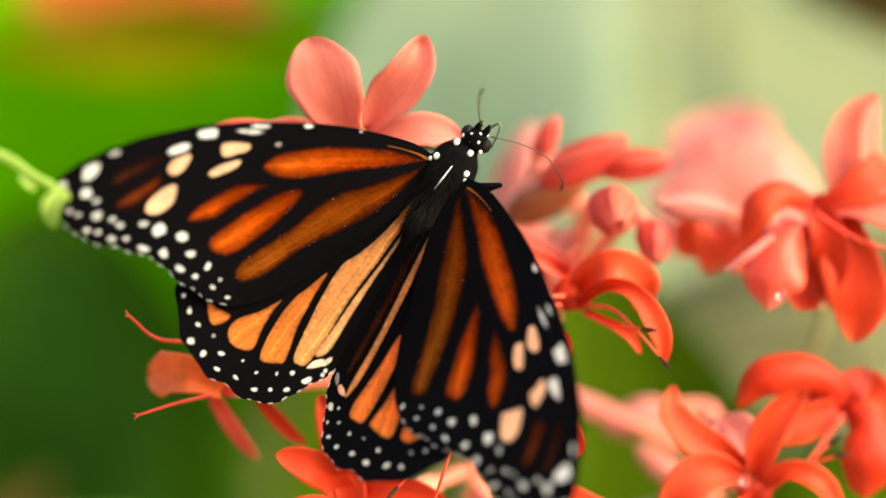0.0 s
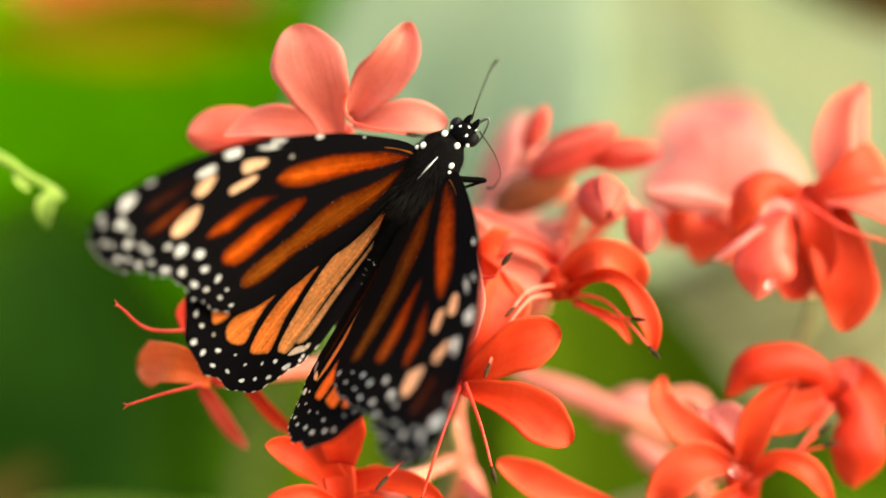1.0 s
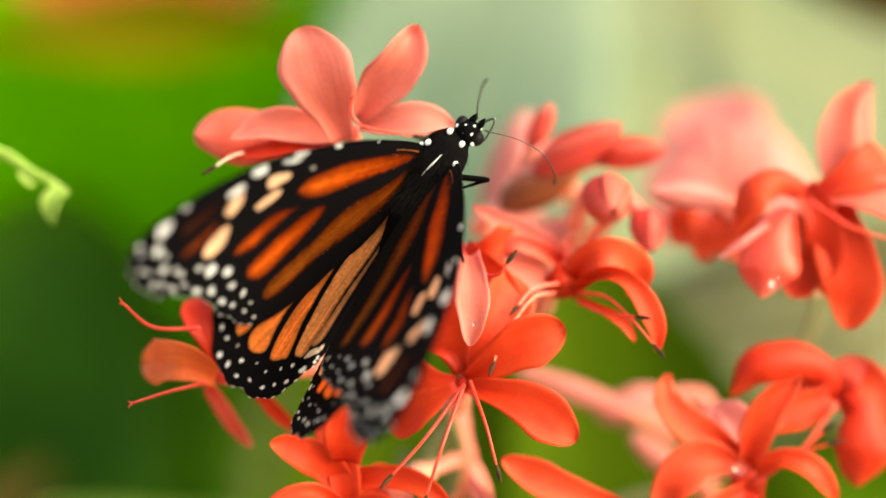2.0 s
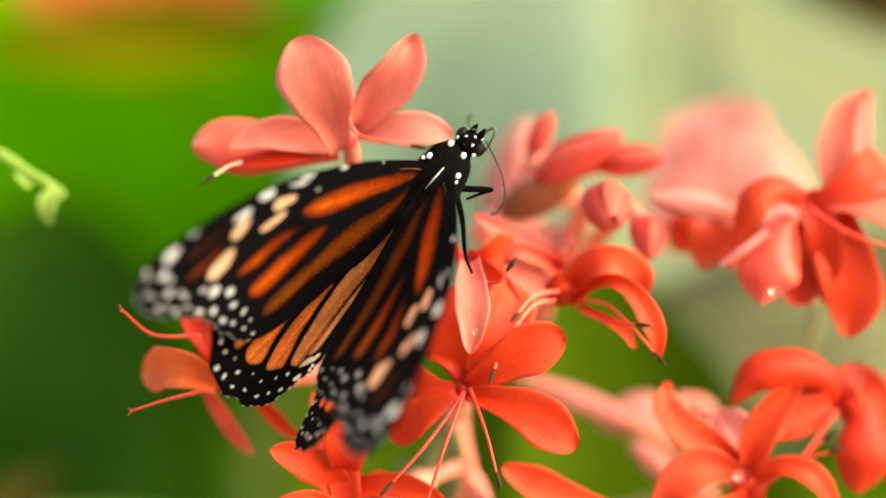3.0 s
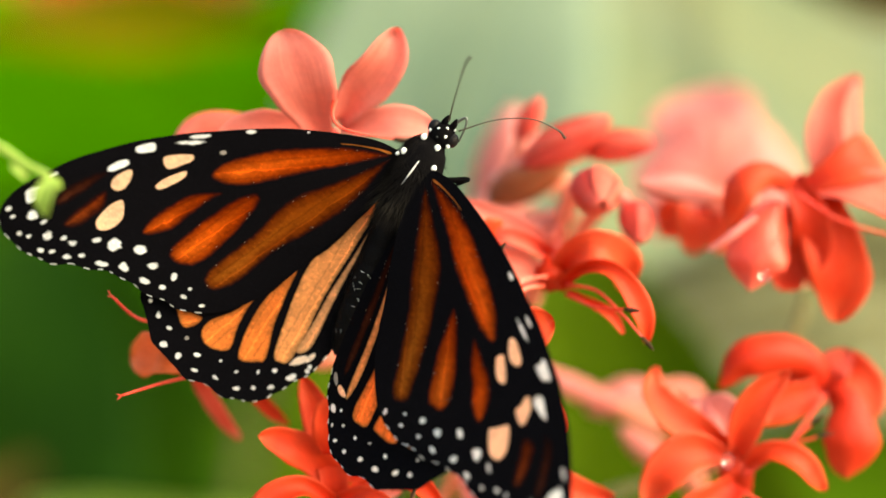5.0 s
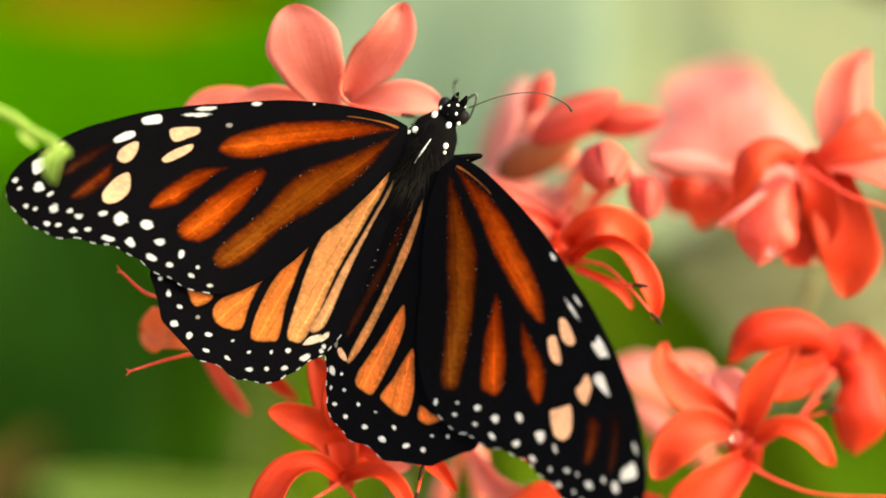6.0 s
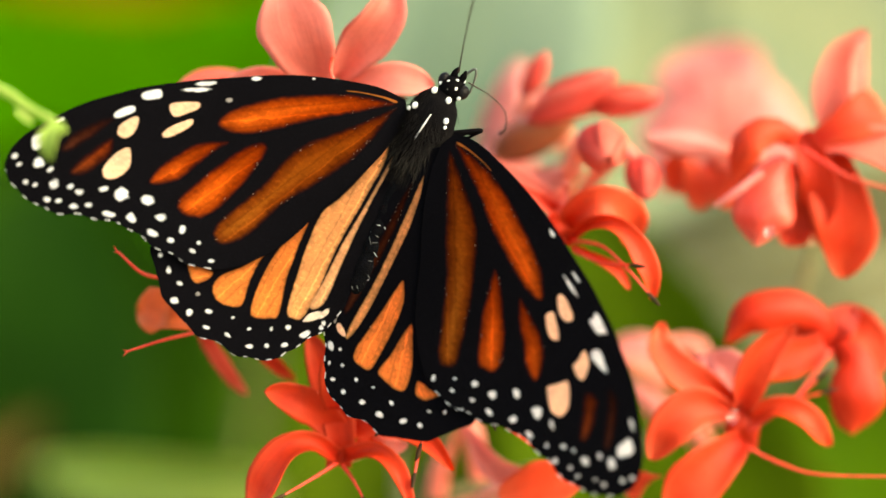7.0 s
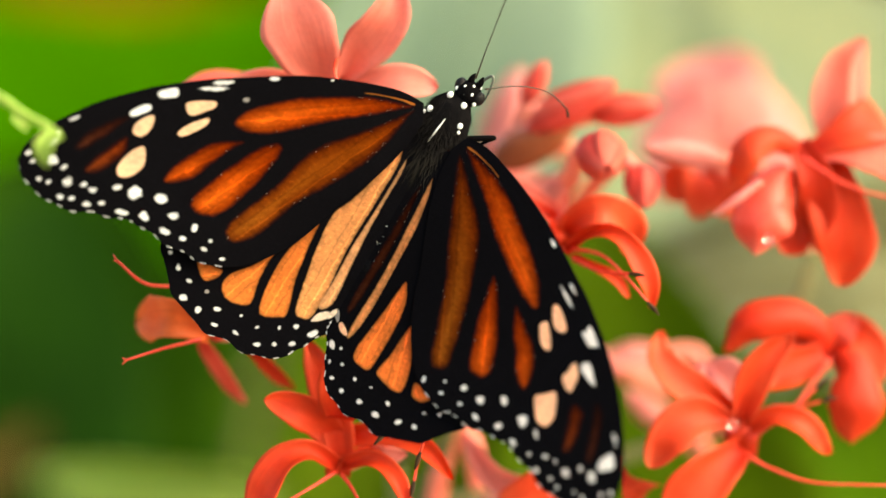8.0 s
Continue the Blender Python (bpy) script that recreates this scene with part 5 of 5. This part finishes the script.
    part("pale_stripe", rod([V(0.4, -0.6, 2.15), V(0.1, -2.2, 2.2), V(-0.3, -4.2, 1.75)], [0.04 * mm, 0.13 * mm, 0.03 * mm], 6, 10, "pale_stripe"), M_SPOT, thorax)
    # abdomen in rings, bent a little down; it hangs on the thorax and dips as the wings rise
    bm = bmesh.new()
    n, sides, rings = 70, 24, []
    for k in range(n):
        u = k / (n - 1)
        r = 2.35 * (1 - 0.2 * (1 - u) ** 2) * (1 - max(0, (u - 0.7) / 0.3) ** 2.2 * 0.7)
        r *= 1 + 0.06 * (abs(math.sin(u * 8 * math.pi)) - 0.6)
        c = V(1.2 * u, -20.6 * u, 0.9 * u - 0.9 * u * u)
        rings.append([bm.verts.new(c + V(math.cos(a) * r, 0, math.sin(a) * r)) for a in np.linspace(0, math.tau, sides, endpoint=False)])
    for x, y in zip(rings, rings[1:]):
        for k in range(sides):
            bm.faces.new((x[k], x[(k + 1) % sides], y[(k + 1) % sides], y[k]))
    bm.faces.new(rings[0])
    bm.faces.new(rings[-1])
    abdomen = part("abdomen", finish(bm, "abdomen"), M_ABDOMEN, root, "glossy black ringed abdomen")
    rig["abdomen"] = abdomen
    # pale hair strands that also stand in for glints on the glossy rings
    for k in range(15):
        u, side, l = 0.40 + 0.5 * (k % 6) / 6 + rng.uniform(-0.03, 0.03), rng.uniform(-0.6, 0.6), rng.uniform(0.3, 1.0)
        y, r, z = -20.6 * u, 2.33 * (1 - max(0, (u - 0.7) / 0.3) ** 2.2 * 0.7) + 0.05, 0.9 * u - 0.9 * u * u
        ang = [math.asin(max(-0.85, min(0.85, side + q * l * 0.18))) for q in (-1, 0, 1)]
        slant = rng.uniform(-0.5, 0.35)
        part("glint_strand", rod([V(1.2 * u + math.sin(a) * r, y + slant * q * l, z + math.cos(a) * r) for q, a in enumerate(ang)], [0.015 * mm, rng.uniform(0.025, 0.055) * mm, 0.015 * mm], 6, 8, "glint_strand"), M_SPOT if k % 4 == 0 else M_FLECK, abdomen)
    part("proboscis", rod([V(1.6, 4.8, -0.9), V(2.2, 6.0, 0.0), V(2.9, 6.8, 0.4), V(3.3, 6.0, 0.2), V(3.3, 3.8, -0.8)], [0.22 * mm, 0.2 * mm, 0.17 * mm, 0.15 * mm, 0.12 * mm], 8, 26, "proboscis"), M_PROBOSCIS, root, "thin grey bent proboscis")
    for pts in ((V(2.8, -1.8, -1.6), V(4.6, -0.8, -1.7), V(6.3, 0.2, -2.0), V(5.6, -0.5, -3.0), V(4.0, -2.4, -3.8)),
                (V(2.6, -2.4, -2.8), V(5.0, -5.0, -4.0), V(7.5, -8.5, -5.0), V(9.4, -10.0, -5.4)),
                (V(-2.4, -0.6, -2.6), V(-3.6, -0.8, -4.6), V(-4.4, -1.6, -9.0)),
                (V(-2.6, -2.4, -2.8), V(-4.5, -3.2, -5.0), V(-5.0, -5.6, -9.0))):
        part("leg", rod(pts, [0.42 * mm, 0.4 * mm, 0.3 * mm, 0.24 * mm, 0.16 * mm], 8, 24, "leg"), M_BODY, root)
    for key, bend in (("antenna_up", 0.0), ("antenna_side", -1.9)):
        feeler = part("antenna", rod([V(0, 0, 0), V(bend * 0.8, 4.5, 0.5), V(bend, 9.0, 0.5), V(bend * 0.4, 12.6, 0.1), V(0.2, 13.8, -0.5)], [0.11 * mm, 0.075 * mm, 0.075 * mm, 0.11 * mm, 0.19 * mm], 8, 30, "antenna"), M_ANTENNA, root, "thin black antenna with a club")
        rig[key] = feeler
    for key, side in (("fore_left", False), ("fore_right", True)):
        rig[key] = part("forewing", wing_mesh("forewing", FORE_LEAD, FORE_TRAIL, FORE_RIGHT_CELLS if side else FORE_CELLS, FORE_RIGHT_SPOTS if side else FORE_SPOTS, 420, 260, side, 0.25, 0.5), M_WING, root, "orange forewing with black veins and white spots")
    for key, side in (("hind_left", False), ("hind_right", True)):
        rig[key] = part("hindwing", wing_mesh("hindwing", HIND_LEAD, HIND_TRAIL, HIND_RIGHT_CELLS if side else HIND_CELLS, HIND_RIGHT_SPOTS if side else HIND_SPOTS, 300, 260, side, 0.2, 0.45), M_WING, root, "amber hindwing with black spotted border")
    return rig


def small(rows):
    """Rows of seconds, millimetres and degrees."""
    return [(t, pose(x * 0.001, y * 0.001, z * 0.001, a, b, c)) for t, x, y, z, a, b, c in rows]


build_ground()
build_garden()
FLOWERS = build_flowers()
TENDRIL = build_tendril()
MONARCH = build_butterfly()


def motions():
    walk(MONARCH["body"], small([
        (0, -0.07, 0.05, 1018.73, 88.1, 27.5, -7.2),
        (0.5, -0.46, 0.08, 1018.82, 87.4, 30.9, -7.7),
        (1, -0.50, 0.11, 1018.57, 87.0, 32.4, -7.9),
        (1.5, -0.64, 0.14, 1018.64, 86.9, 32.0, -7.9),
        (1.7, -0.63, 0.13, 1018.64, 86.4, 34.8, -8.1),
        (2.8, -0.18, 0.09, 1018.26, 87.1, 32.7, -7.7),
        (3, -0.28, 0.09, 1018.01, 87.3, 31.5, -7.7),
        (3.5, -1.01, 0.09, 1017.93, 87.3, 30.8, -7.8),
        (4, -2.69, 0.13, 1017.03, 87.3, 28.5, -7.9),
        (4.5, -2.37, 0.17, 1016.88, 86.8, 30.1, -8.2),
        (4.7, -2.11, 0.18, 1017.07, 87.0, 29.2, -8.2),
        (5.8, -1.90, 0.31, 1016.50, 87.7, 22.3, -7.8),
        (6, -1.70, 0.35, 1016.63, 87.2, 24.3, -7.9),
        (6.5, -1.81, 0.44, 1016.83, 87.2, 21.9, -7.9),
        (7, -1.33, 0.50, 1017.23, 86.7, 23.5, -8.2),
        (7.5, -0.25, 0.50, 1017.36, 86.6, 24.0, -8.3),
        (8, 0.60, 0.43, 1017.77, 86.4, 27.1, -8.3)]))
    walk(MONARCH["abdomen"], small([(t, -0.2, -7.0, -1.8, dip, 0, turn) for t, dip, turn in (
        (0, 17, -2), (0.5, 22, -3), (1, 25, -4), (1.5, 26, -4), (1.7, 26, -4), (2.8, 26, -4), (3, 26, -4), (3.5, 24, -3), (4, 23, -1), (4.5, 20, 0), (4.7, 17, 0),
        (5.8, 4, 0), (6, 2, 0), (6.5, 0, 0), (7, 0, 0), (7.5, 0, 0), (8, 1, 0))]))
    walk(MONARCH["fore_left"], small([
        (0, -2.77, -0.89, 0.66, 21.1, 40.4, 23.9),
        (0.5, -2.83, -1.43, 0.30, 25.4, 46.7, 30.4),
        (1, -2.42, -1.55, -0.28, 36.1, 54.8, 40.2),
        (1.5, -1.97, -1.59, -0.50, 43.8, 58.2, 45.8),
        (1.7, -2.08, -1.41, -0.43, 44.0, 58.4, 51.7),
        (2.8, -1.47, -2.05, -0.15, 47.8, 60.3, 52.2),
        (3, -1.71, -1.95, -0.17, 50.6, 60.3, 51.9),
        (3.5, -1.82, -2.18, 0.52, 44.1, 55.5, 46.8),
        (4, -2.41, -2.06, 0.30, 33.4, 44.8, 41.7),
        (4.5, -2.67, -1.39, 0.50, 27.3, 31.8, 36.7),
        (4.7, -2.99, -1.23, 0.41, 23.8, 26.0, 32.2),
        (5.8, -3.76, -0.69, 1.08, 7.7, 16.0, 20.2),
        (6, -3.92, -0.69, 1.22, 4.5, 15.5, 22.7),
        (6.5, -3.89, -0.49, 1.33, 3.8, 16.6, 20.3),
        (7, -4.33, -0.55, 0.21, 3.3, 19.3, 22.6),
        (7.5, -4.11, -0.42, 1.22, 3.2, 17.9, 22.7),
        (8, -3.61, -0.59, 2.62, 14.1, 21.5, 25.9)]))
    walk(MONARCH["fore_right"], small([
        (0, 3.34, -1.46, 1.81, -23.9, -31.0, 27.1),
        (0.5, 2.76, -1.52, 0.04, -30.5, -38.8, 30.9),
        (1, 2.34, -1.43, -0.55, -35.9, -47.1, 35.1),
        (1.5, 1.87, -1.19, 0.04, -39.1, -51.6, 36.9),
        (1.7, 1.81, -0.84, 0.05, -38.9, -52.2, 38.4),
        (2.8, 1.01, -1.15, 0.09, -40.9, -54.5, 39.6),
        (3, 0.68, -1.42, 0.15, -40.7, -52.9, 37.0),
        (3.5, 0.88, -1.40, 0.99, -38.1, -53.6, 35.5),
        (4, 1.51, -1.40, 1.50, -29.7, -50.8, 28.5),
        (4.5, 2.62, -1.51, 2.20, -21.8, -42.2, 27.0),
        (4.7, 2.78, -1.18, 2.16, -12.1, -35.0, 23.4),
        (5.8, 4.48, -1.81, 1.38, -8.6, -17.2, 20.3),
        (6, 4.76, -1.72, 2.17, -7.4, -17.2, 23.5),
        (6.5, 4.74, -2.05, 2.14, -8.4, -17.6, 21.2),
        (7, 4.86, -1.93, 2.11, -8.1, -17.5, 22.4),
        (7.5, 5.10, -2.02, 2.05, -8.1, -17.6, 22.2),
        (8, 4.62, -1.91, 2.19, -9.8, -20.0, 22.0)]))
    walk(MONARCH["hind_left"], small([
        (0, -2.23, -5.17, -1.87, 12.1, 34.5, 22.5),
        (0.5, -1.90, -5.25, -2.20, 18.9, 40.5, 28.0),
        (1, -2.01, -5.36, -2.81, 28.0, 52.0, 35.8),
        (1.5, -1.85, -5.34, -3.19, 34.3, 56.1, 40.0),
        (1.7, -1.78, -5.12, -3.09, 34.4, 56.4, 46.1),
        (2.8, -1.02, -5.35, -2.63, 39.3, 57.5, 46.1),
        (3, -1.28, -5.25, -2.74, 42.1, 57.4, 45.4),
        (3.5, -1.30, -5.26, -1.87, 36.0, 51.4, 41.7),
        (4, -1.62, -5.06, -1.60, 27.9, 40.9, 38.8),
        (4.5, -1.60, -5.21, -1.89, 18.9, 26.5, 33.3),
        (4.7, -1.97, -5.14, -1.89, 15.9, 20.6, 29.5),
        (5.8, -2.99, -4.21, 0.24, 7.4, 14.3, 21.0),
        (6, -2.89, -4.18, 0.59, 4.3, 14.6, 23.1),
        (6.5, -2.93, -4.12, 0.71, 3.8, 16.1, 20.8),
        (7, -3.18, -4.32, -0.32, 2.9, 18.1, 22.6),
        (7.5, -3.06, -4.33, 0.73, 5.2, 18.5, 22.8),
        (8, -2.71, -4.40, 1.40, 8.6, 15.4, 24.9)]))
    walk(MONARCH["hind_right"], small([
        (0, 2.52, -6.44, 0.75, -27.0, -30.8, 31.7),
        (0.5, 2.47, -6.62, -1.13, -37.1, -39.5, 40.7),
        (1, 2.10, -6.60, -1.64, -44.9, -48.1, 48.5),
        (1.5, 1.70, -6.56, -1.12, -51.0, -52.1, 54.2),
        (1.7, 1.80, -6.21, -1.15, -51.1, -52.7, 55.9),
        (2.8, 1.22, -6.19, -1.08, -57.1, -57.0, 63.9),
        (3, 0.64, -6.49, -0.95, -55.7, -55.6, 60.3),
        (3.5, 0.92, -6.39, -0.17, -54.2, -57.6, 59.2),
        (4, 1.76, -6.97, 0.31, -47.9, -54.4, 55.1),
        (4.5, 3.14, -6.64, 0.86, -32.1, -47.0, 43.2),
        (4.7, 3.25, -6.19, 0.40, -19.3, -41.9, 36.7),
        (5.8, 3.02, -4.57, 0.64, -6.7, -16.7, 16.2),
        (6, 3.46, -4.56, 1.39, -5.5, -16.4, 19.6),
        (6.5, 3.29, -4.74, 1.57, -5.6, -18.0, 17.0),
        (7, 3.57, -4.68, 1.28, -6.4, -16.9, 18.4),
        (7.5, 3.66, -4.76, 1.23, -6.0, -14.2, 17.9),
        (8, 3.29, -4.69, 1.55, -7.9, -20.2, 19.8)]))
    walk(MONARCH["antenna_up"], small([
        (0, 1.26, 5.60, 0.84, 79.3, -1.1, 0.0),
        (0.5, 1.26, 5.60, 0.84, 61.0, -0.0, -4.8),
        (1, 1.26, 5.60, 0.84, 61.8, 0.0, -3.5),
        (1.5, 1.26, 5.60, 0.84, 73.7, 3.0, 0.0),
        (1.7, 1.26, 5.60, 0.84, 73.8, 0.3, 0.0),
        (2.8, 1.26, 5.60, 0.84, 90.3, 2.3, 0.0),
        (3, 1.26, 5.60, 0.84, 91.2, 1.3, 0.0),
        (3.5, 1.26, 5.60, 0.84, 90.5, 7.9, 0.0),
        (4, 1.26, 5.60, 0.84, 74.6, 4.2, 0.0),
        (4.5, 1.26, 5.60, 0.84, 60.7, -0.0, -2.4),
        (4.7, 1.26, 5.60, 0.84, 55.0, -0.0, -1.9),
        (5.8, 1.26, 5.60, 0.84, 88.3, 5.1, 0.0),
        (6, 1.26, 5.60, 0.84, 88.6, 3.4, -0.0),
        (6.5, 1.26, 5.60, 0.84, 70.9, -0.0, 12.8),
        (7, 1.26, 5.60, 0.84, 51.9, -0.0, 2.2),
        (7.5, 1.26, 5.60, 0.84, 39.2, -0.0, 1.1),
        (8, 1.26, 5.60, 0.84, 29.7, -0.0, 1.5)]))
    walk(MONARCH["antenna_side"], small([
        (0, 2.85, 4.92, 0.63, -41.6, 0.0, -96.8),
        (0.5, 2.85, 4.92, 0.63, -48.7, -0.0, -145.9),
        (1, 2.85, 4.92, 0.63, -62.9, -0.0, -146.7),
        (1.5, 2.85, 4.92, 0.63, -43.4, -0.0, -99.9),
        (1.7, 2.85, 4.92, 0.63, -42.1, -0.0, -83.4),
        (2.8, 2.85, 4.92, 0.63, -48.4, -0.0, -138.7),
        (3, 2.85, 4.92, 0.63, -51.3, -0.0, -149.3),
        (3.5, 2.85, 4.92, 0.63, -42.1, -0.0, -101.8),
        (4, 2.85, 4.92, 0.63, -29.8, -0.0, -79.1),
        (4.5, 2.85, 4.92, 0.63, -25.2, 0.0, -70.5),
        (4.7, 2.85, 4.92, 0.63, -22.2, -0.0, -65.0),
        (5.8, 2.85, 4.92, 0.63, -13.7, -0.0, -63.5),
        (6, 2.85, 4.92, 0.63, -23.7, -0.0, -63.9),
        (6.5, 2.85, 4.92, 0.63, -48.7, -0.0, -77.9),
        (7, 2.85, 4.92, 0.63, -63.7, -0.0, -125.9),
        (7.5, 2.85, 4.92, 0.63, -45.9, -0.0, -93.9),
        (8, 2.85, 4.92, 0.63, -41.2, -0.0, -75.2)]))
    o = FLOWERS["upper"].location.copy()
    walk(FLOWERS["upper"], [(t, pose(o.x + x * 0.001, o.y, o.z + z * 0.001)) for t, x, z in [
        (0, 0.79, 0.90),
        (0.5, 0.69, 1.00),
        (1, 0.23, 1.26),
        (1.5, 0.60, 1.00),
        (3, 0.28, 0.45),
        (3.5, 0.07, 0.43),
        (4, -0.66, -0.22),
        (4.5, -0.48, -0.60),
        (6, -0.65, -0.64),
        (6.5, -1.00, -0.61),
        (7, -1.45, -0.85),
        (7.5, -0.86, -0.08),
        (8, -0.83, 0.05)]])
    p = TENDRIL.location.copy()
    walk(TENDRIL, [(t, pose(p.x + x * 0.001, p.y, p.z + z * 0.001)) for t, x, z in [
        (0, -1.00, -0.01),
        (0.5, -1.00, -0.24),
        (1, -0.44, -1.15),
        (1.5, -0.32, -1.19),
        (3, -0.78, -0.21),
        (3.5, -0.52, -0.41),
        (4, -0.26, -0.78),
        (4.5, 0.09, -1.10),
        (6, 0.00, 0.00),
        (6.5, -0.23, 0.34),
        (7, -0.05, 0.39),
        (7.5, 0.45, 0.03),
        (8, -0.40, 0.59)]])


motions()
